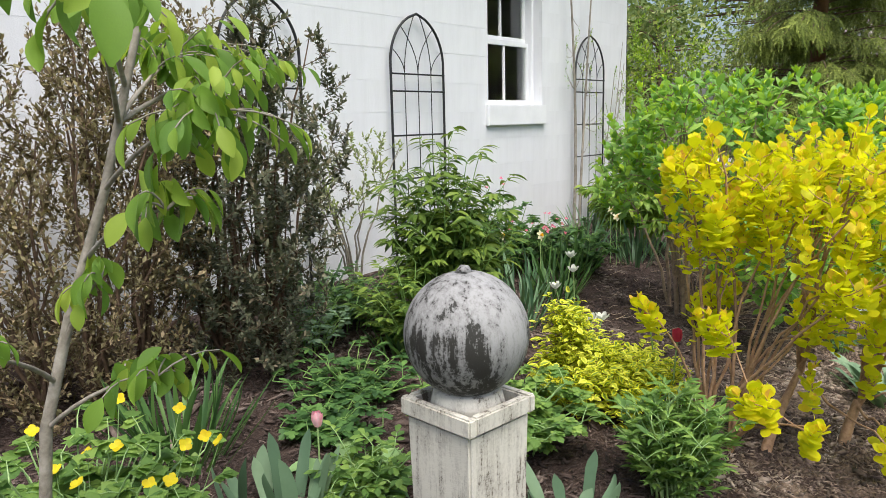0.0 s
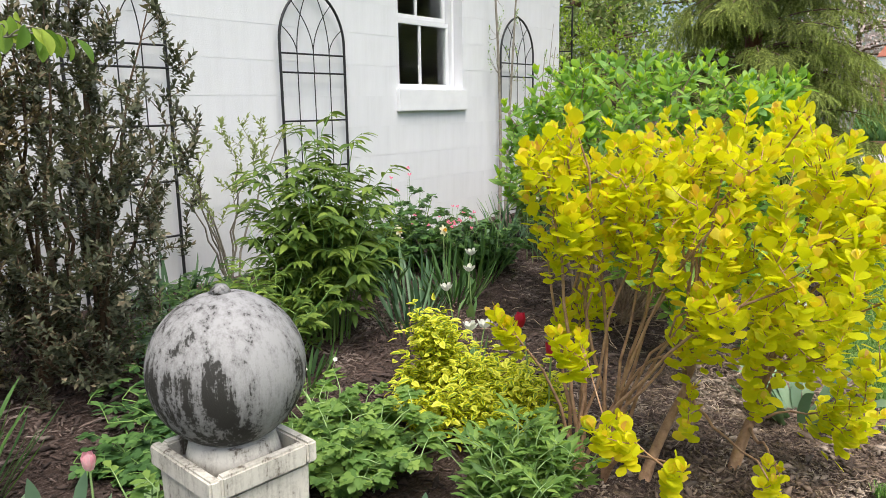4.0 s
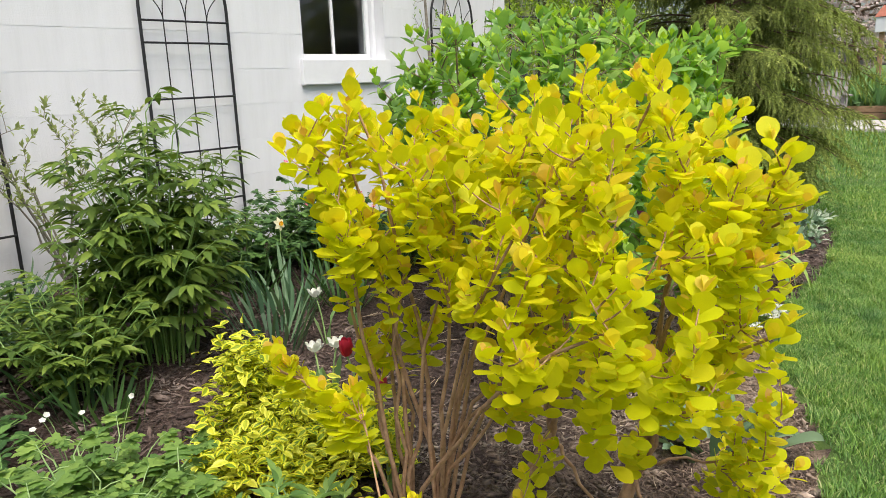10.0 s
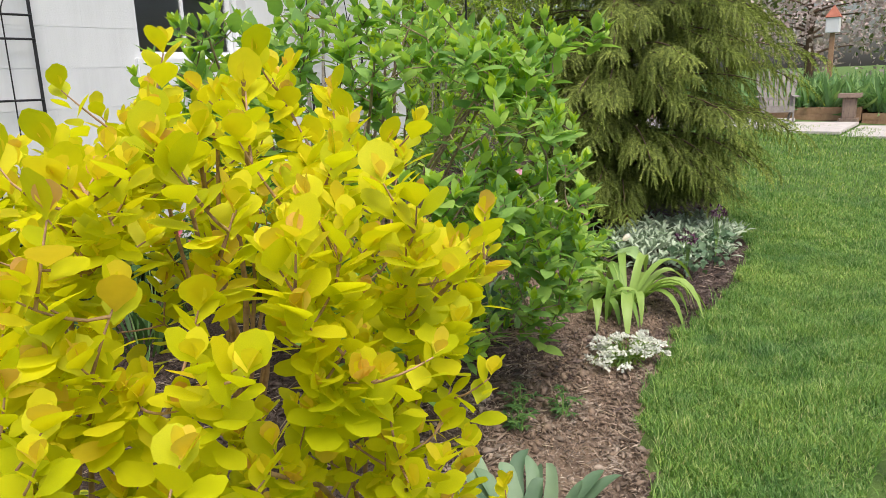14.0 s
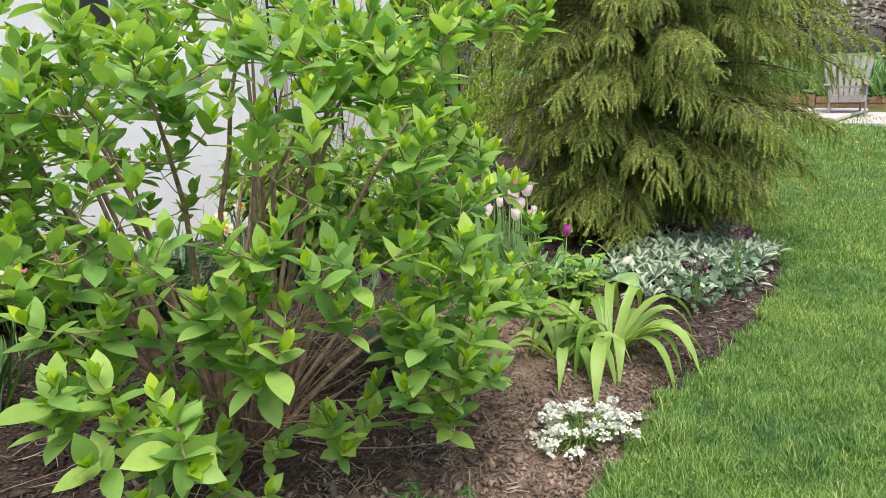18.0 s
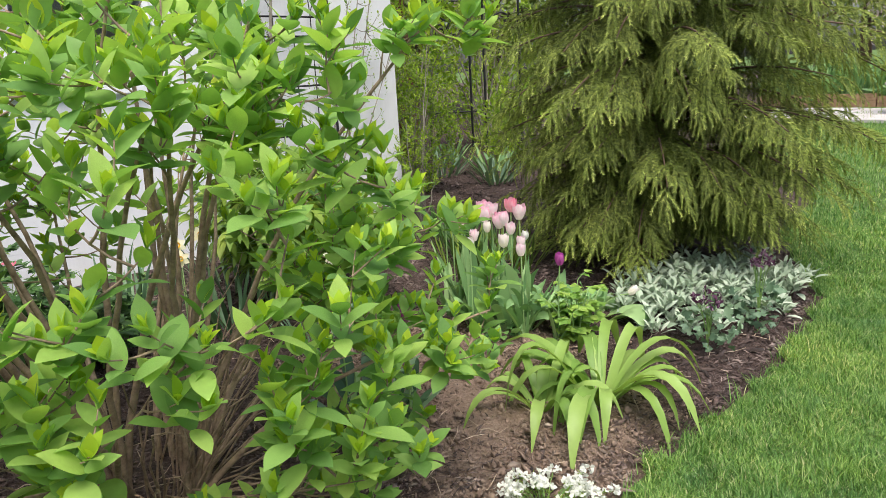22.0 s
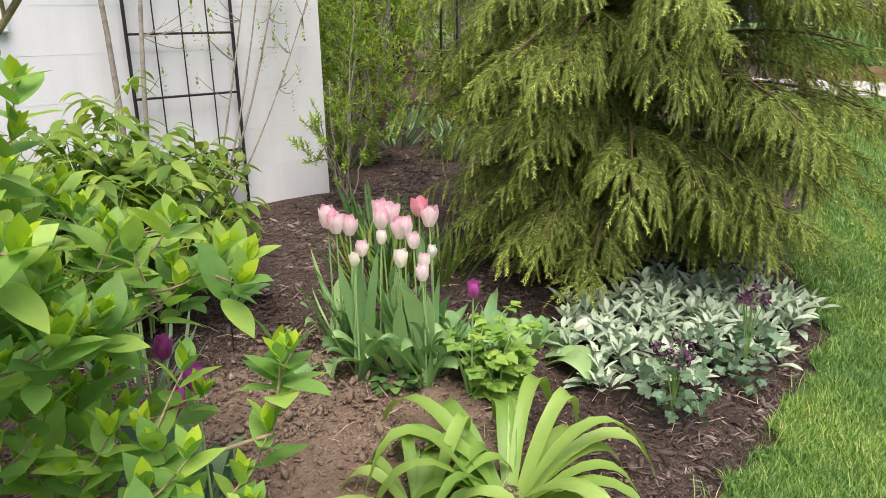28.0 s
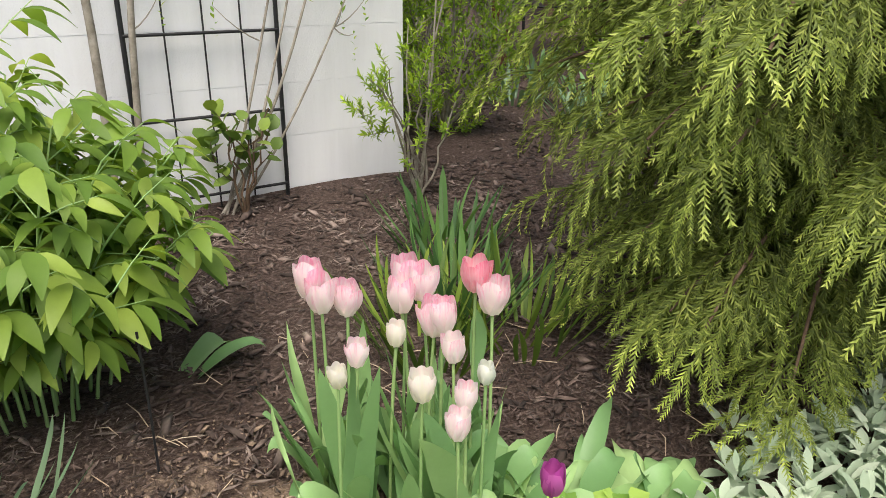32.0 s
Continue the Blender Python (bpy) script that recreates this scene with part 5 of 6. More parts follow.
# the pink group under the cedar
PINKS = [(-0.549, -1.533, 0.545, PINK, 0.072), (-0.541, -1.571, 0.53, PINK, 0.066), (-0.522, -1.62, 0.52, PINK, 0.064), (-0.408, -1.632, 0.565, PINK, 0.070), (-0.407, -1.675, 0.55, PINK, 0.064), (-0.36, -1.673, 0.565, PINK, 0.064),
         (-0.293, -1.716, 0.58, ROSE, 0.062), (-0.286, -1.774, 0.56, PINK, 0.068), (-0.409, -1.725, 0.53, PINK, 0.068), (-0.381, -1.733, 0.535, PINK, 0.060), (-0.55, -1.707, 0.47, PINK, 0.048), (-0.483, -1.705, 0.495, BLUSH, 0.044),
         (-0.479, -1.816, 0.465, BLUSH, 0.054), (-0.394, -1.804, 0.50, PINK, 0.050), (-0.423, -1.88, 0.46, PINK, 0.046), (-0.599, -1.73, 0.445, BLUSH, 0.040), (-0.388, -1.88, 0.47, WHITE, 0.038), (-0.461, -1.916, 0.44, PINK, 0.050)]
for x, y, h, m, s in PINKS:
    s *= 1.12
    tulip((x, y), h, m, "rose pink tulip among grey-green leaves" if m is ROSE else "pale cream tulip bud" if m in (BLUSH, WHITE) else "soft pink tulip among broad grey-green leaves", s, 5, 0.46, rng.normal(size=2) * 0.012, spread=rng.uniform(0, 8))
tulip((-0.385, -2.05), 0.42, PURPLE, "magenta purple tulip in front of the pink ones", 0.056, 3, 0.28, (-0.01, -0.02))
tulip((0.04, -1.98), 0.16, BLUSH, "fallen blush tulip lying over its leaves", 0.056, 4, 0.34, (0.06, -0.14), 55)
strap_clump("tulip_leaves", "broad flopping tulip leaves without flowers", "tulip", (0.00, -2.00), 16, 0.34, 0.075, 0.7, 0.85, TULIP_LEAF, 0.10, out=0.75)
strap_clump("tulip_leaves", "broad tulip leaves spreading from the clump", "tulip", (-0.16, -1.88), 18, 0.38, 0.06, 0.85, 0.65, TULIP_LEAF, 0.11, out=0.5, twist=1.3)
strap_clump("tulip_leaves", "broad grey-green tulip leaves at the clump's foot", "tulip", (-0.40, -1.76), 30, 0.38, 0.056, 0.82, 0.55, TULIP_LEAF, 0.16, twist=1.5)
for x, y, h in ((-1.344, -2.118, 0.49), (-1.326, -1.917, 0.47), (-1.424, -2.196, 0.50), (-1.444, -1.877, 0.41)):
    tulip((x, y), h, PURPLE, "purple tulip under a hydrangea's low branches", 0.060, 2, 0.2, rng.normal(size=2) * 0.008)
for x, y, h in ((-3.69, -2.30, 0.40), (-3.66, -2.22, 0.48)):
    tulip((x, y), h, RED, "deep red tulip behind golden stems", 0.055, 2, 0.2, rng.normal(size=2) * 0.04)
tulip((-5.14, -1.72), 0.29, ROSE, "single salmon pink tulip on a thin stem", 0.050, 2, 0.2)
for x, y, h in ((-2.86, -1.36, 0.32), (-2.70, -1.22, 0.34), (-3.10, -1.42, 0.27), (-3.55, -1.88, 0.30), (-3.46, -1.82, 0.28)):
    tulip((x, y), h, WHITE, "white open tulip in the shade", 0.046, 2, 0.26, rng.normal(size=2) * 0.03, spread=30)
strap_clump("tulip_leaves", "upright grey-green tulip leaves with closed buds", "tulip", (-5.33, -1.78), 24, 0.30, 0.045, 0.98, 0.15, BLUE_LEAF, 0.16)
strap_clump("tulip_leaves", "upright glaucous tulip leaves in front of the pedestal", "tulip", (-4.72, -2.42), 14, 0.27, 0.045, 0.9, 0.25, BLUE_LEAF, 0.14)
strap_clump("tulip_leaves", "grey-green tulip leaves beside golden stems", "tulip", (-2.74, -2.99), 34, 0.36, 0.048, 0.80, 0.45, BLUE_LEAF, 0.16)
strap_clump("tulip_leaves", "broad flopped leaves behind the pedestal", "tulip", (-5.0, -1.78), 9, 0.34, 0.07, 0.55, 0.7, TULIP_LEAF, 0.08)
strap_clump("iris", "fan of dull green iris leaves under a hydrangea", "iris", (-1.46, -2.02), 26, 0.34, 0.050, 0.85, 0.35, IRIS_LEAF, 0.13, lean=(0.55, 0.2))
for x, y, n, ln, m, lb in ((-3.0, -1.05, 34, 0.42, IRIS_LEAF, "clump of narrow blue-green daffodil leaves"), (-3.98, -0.30, 26, 0.42, IRIS_LEAF, "narrow daffodil leaves at the wall's foot"), (-2.25, -0.95, 46, 0.48, DEEP_LEAF, "dense dark grassy bulb leaves"),
                           (0.10, -1.10, 50, 0.40, DEEP_LEAF, "upright grassy leaves behind the tulips"), (0.30, -0.75, 40, 0.36, DEEP_LEAF, "upright grassy leaves near the cedar"), (-0.08, -1.22, 50, 0.38, PEONY_LEAF, "upright grassy leaves behind pink tulips"), (0.22, -1.28, 44, 0.36, PEONY_LEAF, "upright grassy leaves under the cedar"), (-1.42, -1.05, 34, 0.46, IRIS_LEAF, "narrow daffodil leaves beside the peony"),
                           (-1.75, -0.75, 34, 0.5, IRIS_LEAF, "narrow daffodil leaves under the wall"), (-4.10, -1.15, 26, 0.30, DEEP_LEAF, "thin dark leaves of a small bulb clump"), (-5.35, -1.25, 70, 0.46, DEEP_LEAF, "mound of thin arching dark leaves"), (-1.15, -0.55, 24, 0.5, BLUE_LEAF, "narrow daffodil leaves against the wall"), (-1.20, -1.40, 22, 0.36, BLUE_LEAF, "narrow blue-green daffodil leaves at the edge of bare soil"), (-3.26, -1.26, 34, 0.40, IRIS_LEAF, "dense upright daffodil leaves beside a peony"), (-2.72, -1.12, 40, 0.40, DEEP_LEAF, "dark grassy leaves behind the golden bush"), (-2.98, -0.72, 34, 0.42, DEEP_LEAF, "dark grassy bulb leaves in the shade of the wall"), (-4.05, -1.35, 26, 0.26, DEEP_LEAF, "thin upright leaves behind the bleeding heart")):
    strap_clump("bulb_leaves", lb, "bulb plant", (x, y), n, ln, 0.016, 0.92, 0.22, m, 0.14, group="clumps of bulb leaves")


def daffodil(base, height, face, label="cream daffodil with an orange cup"):
    x, y = base
    z = gz(x, y)
    ob = thing("daffodil", (x, y, z), label, "daffodil", "daffodils")
    top = np.array([0, 0, height])
    part_np("stem", tubes([(bezier((x, y, z - 0.02), (x, y, z + height * 0.7), (x, y, z + height), 6), np.full(6, 0.0028))], 5), STALK_PALE, ob)
    fl = new("flower")
    fl.parent = ob
    fl.matrix_basis = pose(0, 0, height, 75, 0, face - 215)
    me = np_mesh("petal", *[g if i else g * np.array([0.038, 0.038, 0.038]) for i, g in enumerate(leaf_geo("oval", 4, 0.1, 0.1, 0.62))], CREAM)
    for k in range(6):
        part_mesh("petal", me, fl, "", pose(0, 0, 0, 0, 0, 60 * k))
    bm = bmesh.new()
    bmesh.ops.create_cone(bm, segments=14, radius1=0.006, radius2=0.012, depth=0.014, matrix=pose(0, 0, 0.009))
    part("cup", bm, ORANGE, fl, "orange cup", True)


for x, y, h, fc in ((-1.245, -1.577, 0.46, 205), (-1.50, -0.98, 0.46, 215), (-1.58, -0.94, 0.42, 190), (-1.14, -1.28, 0.38, 205), (-1.60, -1.0, 0.38, 180), (-2.5, -0.9, 0.34, 210), (-2.8, -0.8, 0.36, 220)):
    daffodil((x, y), h, fc)


def dotted(name, label, category, base, n, spread, height, size, petals, material, stalk, part_name="flower", group=""):
    """Small open flowers on thin stalks."""
    ob = thing(name, (*base, gz(*base)), label, category, group)
    paths = []
    geo = leaf_geo("obovate", 4, 0.12, -0.12, 0.95)
    for k in range(n):
        a, r = rng.uniform(0, 6.28), spread * math.sqrt(rng.random())
        b = np.array([base[0] + 0.6 * r * math.cos(a), base[1] + 0.6 * r * math.sin(a), gz(base[0], base[1] + 0.6 * r * math.sin(a))])
        q = np.array([base[0] + r * math.cos(a), base[1] + r * math.sin(a), b[2] + height * rng.uniform(0.8, 1.08)])
        paths.append((bezier(b, (b + q) / 2 + np.array([0, 0, 0.05]), q, 4), [0.002, 0.0018, 0.0014, 0.001]))
        ang = np.arange(petals) * 2 * np.pi / petals + a
        t = np.array([-0.45, -0.45, 0.75]) + rng.normal(size=3) * 0.25
        t /= np.linalg.norm(t)
        s = np.cross(t, [0, 0, 1.0])
        s /= np.linalg.norm(s)
        u = np.cross(s, t)
        dr = np.cos(ang)[:, None] * s + np.sin(ang)[:, None] * u + 0.25 * t
        part_np(part_name, scatter(geo, np.tile(q, (petals, 1)), dr, np.tile(t, (petals, 1)), np.full(petals, size)), material, ob)
    for pth in paths:
        part_np("stalk", tubes([pth], 4), stalk, ob)
    return ob


dotted("poppy_flowers", "bright yellow four-petalled celandine poppies on thin stalks", "flower", (-5.88, -1.68), 20, 0.36, 0.42, 0.020, 4, YELLOW, STALK_PALE)
dotted("bell_flowers", "small white nodding bells above divided leaves", "flower", (-4.22, -1.55), 5, 0.22, 0.22, 0.011, 5, WHITE, STALK_PALE)
dotted("bleeding_heart_flowers", "rose pink bleeding heart flowers on arching stalks", "flower", (-2.38, -0.78), 18, 0.24, 0.40, 0.014, 3, ROSE, STALK)
dotted("bleeding_heart_flowers", "pink flowers against the white wall", "flower", (-2.25, -0.35), 4, 0.10, 0.58, 0.016, 3, ROSE, STALK)


def allium(base, height, label):
    x, y = base
    z = gz(x, y)
    ob = thing("columbine", (x, y, z), label, "perennial", "dark columbines")
    n = 22
    q = in_ball(n, (x, y, z + height), (0.075, 0.075, 0.04), 0.4)
    for p in q[:12]:
        part_np("stalk", tubes([(bezier((x, y, z - 0.02), (x, y, z + height * 0.6), p, 6), np.linspace(0.003, 0.0012, 6))], 4), STALK, ob)
    for p in q:
        d = rand_dirs(7, 0.1)
        part_np("flower", scatter(leaf_geo("lance", 2, 0.1, 0.1, 0.45), np.tile(p, (7, 1)), d, rand_dirs(7, 0.5), np.full(7, 0.024)), DUSK, ob)
    at = in_ball(90, (x, y, z + 0.13), (0.13, 0.13, 0.12), 0.4)
    part_np("foliage", scatter(LOBED, at, rand_dirs(90, 0.1), rand_dirs(90, 1.6), rng.uniform(0.025, 0.05, 90)), BLUE_LEAF, ob, kind="stuff")


allium((0.42, -2.62), 0.36, "dark purple columbine with blue-green leaves among silver foliage")
allium((0.02, -2.56), 0.26, "dusky purple columbine by the lawn's edge")


EAR_MESHES = [np_mesh("leaf", *leaf_geo("oval", 4, 0.16, c, w), SILVER_LEAF) for c, w in ((0.10, 0.34), (0.28, 0.38))]


def lambs_ear(base, r, n):
    ob = thing("lambs_ear", (*base, gz(*base)), "felted silver lamb's ear rosettes at the lawn's edge", "perennial", "silver lamb's ears")
    for k in range(int(2.5 * n)):
        a, q = rng.uniform(0, 6.28), r * math.sqrt(rng.random())
        c = np.array([base[0] + q * math.cos(a), base[1] + q * math.sin(a), 0])
        c[2] = gz(c[0], c[1]) + rng.uniform(0.01, 0.11)
        t = np.arange(6) * math.pi + (np.arange(6) // 2) * math.pi / 2 + a + rng.normal(size=6) * 0.2
        o = np.stack([np.cos(t), np.sin(t), 0 * t], -1)
        d = o + np.outer(0.55 + 1.5 * np.arange(6) / 5, [0, 0, 1.0]) + rng.normal(size=(6, 3)) * 0.15
        pieces_of("leaf", EAR_MESHES[k % 2], ob, c + o * 0.008 + np.outer(np.arange(6) * 0.005, [0, 0, 1.0]), d, np.array([0, 0, 1.0]) - 0.4 * o, np.linspace(0.092, 0.050, 6) * rng.uniform(0.8, 1.15, 6))


for x, y, r, n in ((0.62, -2.52, 0.16, 10), (0.16, -2.14, 0.12, 7), (0.9, -2.08, 0.16, 9), (0.50, -2.18, 0.16, 9), (0.30, -2.22, 0.16, 9), (0.55, -2.32, 0.18, 11), (0.82, -2.45, 0.18, 11), (0.98, -2.32, 0.2, 11), (0.74, -2.12, 0.18, 10), (0.42, -2.02, 0.16, 8), (1.05, -2.52, 0.14, 8), (0.22, -2.42, 0.14, 7), (1.2, -2.25, 0.16, 8), (0.0, -2.3, 0.08, 4)):
    lambs_ear((x, y), r, n)


def iberis(base):
    x, y = base
    z = gz(x, y)
    ob = thing("candytuft", (x, y, z), "low candytuft with flat white flower heads on bare soil", "perennial")
    heads = in_ball(64, (x, y, z + 0.03), (0.22, 0.17, 0.11), 0.55, 0.05) + np.array([0.03, 0, 0])
    part_np("stalkwork", tubes([(bezier((x, y, z - 0.01), (x + 0.3 * (q[0] - x), y + 0.3 * (q[1] - y), z + 0.09), q, 4), [0.002, 0.0016, 0.0014, 0.001]) for q in heads], 4), STALK, ob, kind="stuff")
    at = np.concatenate([np.array([x, y, z]) + (q - np.array([x, y, z])) * f for q in heads for f in (0.35, 0.5, 0.65, 0.8, 0.9)for _ in (0, 1, 2)]).reshape(-1, 3)
    part_np("foliage", scatter(leaf_geo("lance", 2, 0.1, 0.1, 0.2), at, rand_dirs(len(at), 0.7), rand_dirs(len(at), 0.5), rng.uniform(0.015, 0.03, len(at))), PEONY_LIGHT, ob, kind="stuff")
    geo = leaf_geo("round", 2, 0.1, 0.1, 0.9)
    for q in heads[:54]:
        c = q + in_ball(26, (0, 0, 0), (0.024, 0.024, 0.010), 0.3, -0.2)
        part_np("flower_head", scatter(geo, c, rand_dirs(26, 0.2), rand_dirs(26, 2.0), rng.uniform(0.011, 0.019, 26)), WHITE, ob)


iberis((-1.42, -2.75))


def primrose(base):
    ob = thing("primrose", (*base, gz(*base)), "small dark primrose rosette with blue buds", "perennial")
    z = gz(*base)
    for k in range(26):
        a = k * GOLD
        r = 0.012 * math.sqrt(k) + 0.01
        o = np.array([math.cos(a), math.sin(a), 0])
        v, f = scatter(leaf_geo("round", 4, 0.15, 0.3, 0.8), np.array([[base[0] + r * o[0], base[1] + r * o[1], z + 0.05 - 0.5 * r]]), (o + np.array([0, 0, 0.55 - 5 * r]))[None], np.array([[0, 0, 1.0]]), np.array([0.042]))
        part_np("leaf", (v, f), DEEP_LEAF, ob)


primrose((-0.53, -1.83))
strap_clump("tulip_leaves", "two broad tulip leaves flopping out beneath the peony", "tulip", (-0.72, -1.02), 2, 0.28, 0.066, 0.75, 0.9, TULIP_LEAF, 0.03, lean=(1.3, -0.5), out=0.7)
stake = thing("plant_stake", (-0.84, -1.32, gz(-0.84, -1.32)), "thin dark green garden stake beside the peony", "stake")
part_np("rod", tubes([(np.array([(-0.84, -1.32, 0.18), (-0.838, -1.322, 0.4), (-0.84, -1.325, 0.58)]), [0.003, 0.003, 0.003])], 6), IRON, stake)
litter = []
for k in range(420):
    x, y = rng.uniform(-3.4, 0.4), rng.uniform(-3.1, -1.0)
    if y < edge_y(x) + 0.05:
        continue
    a, ln = rng.uniform(0, 6.28), rng.uniform(0.03, 0.13)
    d = np.array([math.cos(a), math.sin(a), 0]) * ln / 2
    c = np.array([x, y, gz(x, y) + 0.014])
    litter.append((np.array([c - d, c + np.array([0, 0, rng.uniform(0, 0.008)]) + rng.normal(size=3) * 0.006, c + d + np.array([0, 0, rng.uniform(-0.004, 0.012)])]), [0.0012, 0.0016, 0.0008]))
STRAW = plain_material("dry_straw", [(0.3, (0.30, 0.22, 0.15)), (0.7, (0.58, 0.47, 0.35))], 20, 0.9)
tagged(new("dry_stalks", np_mesh("dry_stalks", *tubes(litter, 4), STRAW)), "dry straw-coloured twigs and stalks strewn on the soil", "litter", kind="stuff")
strap_clump("tulip_leaves", "one broad tulip leaf fallen flat on the soil", "tulip", (-0.60, -1.55), 2, 0.22, 0.07, 0.35, 0.9, TULIP_LEAF, 0.02, lean=(-1.6, -1.2), out=0.95)
for x, y in ((-2.22, -2.66), (-2.10, -2.60), (-2.02, -2.74)):
    leafy_clump("lily_shoots", "young dark green leafy shoots pushing through mulch", "perennial", (x, y), 0.035, 0.13, 3, PEONY_GEO, DEEP_LEAF, STALK, 0.036, 5, 4, droop=-0.3, group="young shoots")

# variegated evergreen, golden
eu_tips = np.concatenate([in_ball(130, (-3.84, -2.04, 0.27), (0.29, 0.28, 0.15), 0.4, -0.5), in_ball(40, (-3.86, -1.90, 0.46), (0.10, 0.10, 0.15), 0.3), in_ball(56, (-3.74, -2.16, 0.25), (0.22, 0.18, 0.13), 0.4, -0.5)])
eu = shrub("euonymus", "golden variegated euonymus with green leaves edged in bright yellow", "shrub", (-3.78, -2.02), eu_tips, SMALL, EUON_LEAF, BARK_BROWN, 4, 0.026, 0.03, limbs=10, r0=0.006, r1=0.0014)


def edged_leaves(at, dirs, ups, size, edge, middle, parent):
    """Oval leaves with a pale rim and a green heart, each in one piece."""
    u = np.linspace(0, 1, 5)
    w = 0.27 * np.sin(np.pi * np.clip(u * 0.97 + 0.015, 0, 1)) ** 0.75
    inner = w * np.array([0.1, 0.50, 0.48, 0.40, 0.0])
    v = np.concatenate([np.stack([x, u, -0.18 * u ** 2 + 0.35 * np.abs(x)], -1) for x in (-w, -inner, 0 * w, inner, w)])
    i = np.arange(4)
    f = np.concatenate([np.stack([i + 5 * a, i + 5 * a + 5, i + 5 * a + 6, i + 5 * a + 1], -1) for a in range(4)])
    ob = part_np("foliage", scatter((v, f), at, dirs, ups, size), [edge, middle], parent, "green leaves with broad yellow rims", kind="stuff")
    ob.data.polygons.foreach_set("material_index", np.tile(np.repeat([0, 1, 1, 0], 4), len(at)).astype(np.int32))


n_ = 20 * len(eu_tips)
a_, t_ = rng.uniform(0, 6.28, n_), np.repeat(eu_tips, 20, axis=0)
v_ = t_ + rng.normal(size=(n_, 3)) * np.array([0.028, 0.028, 0.034])
d_ = np.stack([np.cos(a_), np.sin(a_), rng.uniform(-0.3, 0.5, n_)], -1)
u_ = np.array([[0, 0, 1.0]]) + rng.normal(size=(n_, 3)) * 0.35
edged_leaves(v_, d_, u_, rng.uniform(0.026, 0.046, len(v_)), EUON_LEAF, EUON_MID, eu)

# climber with two grey stems on the trellis by the corner
def climber():
    ob = thing("climbing_shrub", (-0.62, -0.10, gz(-0.62, -0.1)), "nearly bare climber with grey stems and small new leaves", "climber")
    ends = np.concatenate([in_ball(20, (-0.62, -0.14, 1.9), (0.30, 0.08, 0.35), 0.3), in_ball(14, (-0.25, -0.12, 1.35), (0.25, 0.06, 0.3), 0.3), in_ball(34, (0.26, -0.12, 1.5), (0.24, 0.06, 0.55), 0.25)])
    paths = [(bezier((-0.66, -0.1, 0.33), (-0.60, -0.12, 1.2), (-0.75, -0.1, 2.6), 9), np.linspace(0.017, 0.008, 9)), (bezier((-0.56, -0.1, 0.33), (-0.54, -0.12, 1.2), (-0.36, -0.1, 2.5), 9), np.linspace(0.014, 0.007, 9)), (bezier((-0.30, -0.12, 0.36), (0.05, -0.12, 0.8), (0.32, -0.1, 1.9), 9), np.linspace(0.008, 0.003, 9)), (bezier((-0.28, -0.12, 0.36), (-0.1, -0.12, 0.9), (0.12, -0.1, 1.8), 9), np.linspace(0.007, 0.003, 9)), (bezier((-0.26, -0.13, 0.36), (0.0, -0.14, 0.9), (0.24, -0.12, 2.1), 9), np.linspace(0.007, 0.0025, 9)), (bezier((-0.24, -0.11, 0.36), (0.1, -0.12, 0.75), (0.46, -0.14, 1.6), 9), np.linspace(0.006, 0.0025, 9))]
    for p, r in paths:
        part_np("stem", tubes([(p, r)], 8), BARK_GREY, ob)
    tw = []
    pts = np.concatenate([p for p, _ in paths])
    for q in ends:
        c = np.linalg.norm(pts - q, axis=1) + np.clip(pts[:, 2] - q[2], 0, 9)
        s = pts[np.argmin(c)]
        tw.append((bezier(s, (s + q) / 2 + np.array([0, 0, -0.03]), q, 5), np.linspace(0.003, 0.0012, 5)))
    part_np("branchwork", tubes(tw, 5), BARK_GREY, ob, kind="stuff")
    at, d, u = whorls(ends, np.tile([0, 0, 1.0], (len(ends), 1)), 6, 0.1, 1.0, 0.1)
    part_np("foliage", scatter(SMALL, at, d, u, rng.uniform(0.014, 0.034, len(at))), TREE_LEAF, ob, kind="stuff")


climber()
shrub("viburnum", "low twiggy shrub with dark rounded leaves at the trellis foot", "shrub", (-0.22, -0.16), in_ball(20, (-0.2, -0.18, 0.66), (0.16, 0.1, 0.16), 0.3), leaf_geo("round", 4, 0.1, 0.2, 0.85), PEONY_LEAF, BARK_BROWN, 3, 0.06, 0.05, limbs=5, r0=0.005)
shrub("corner_shrub", "slight twiggy shrub with tiny fresh leaves at the wall's corner", "shrub", (0.48, -0.28), np.concatenate([in_ball(46, (0.36, -0.30, 0.78), (0.26, 0.16, 0.26), 0.3), in_ball(30, (0.62, -0.2, 1.2), (0.16, 0.14, 0.5), 0.3)]), LANCE, BOX_LEAF, BARK_GREY, 15, 0.032, 0.07, limbs=12, r0=0.006, r1=0.0013)

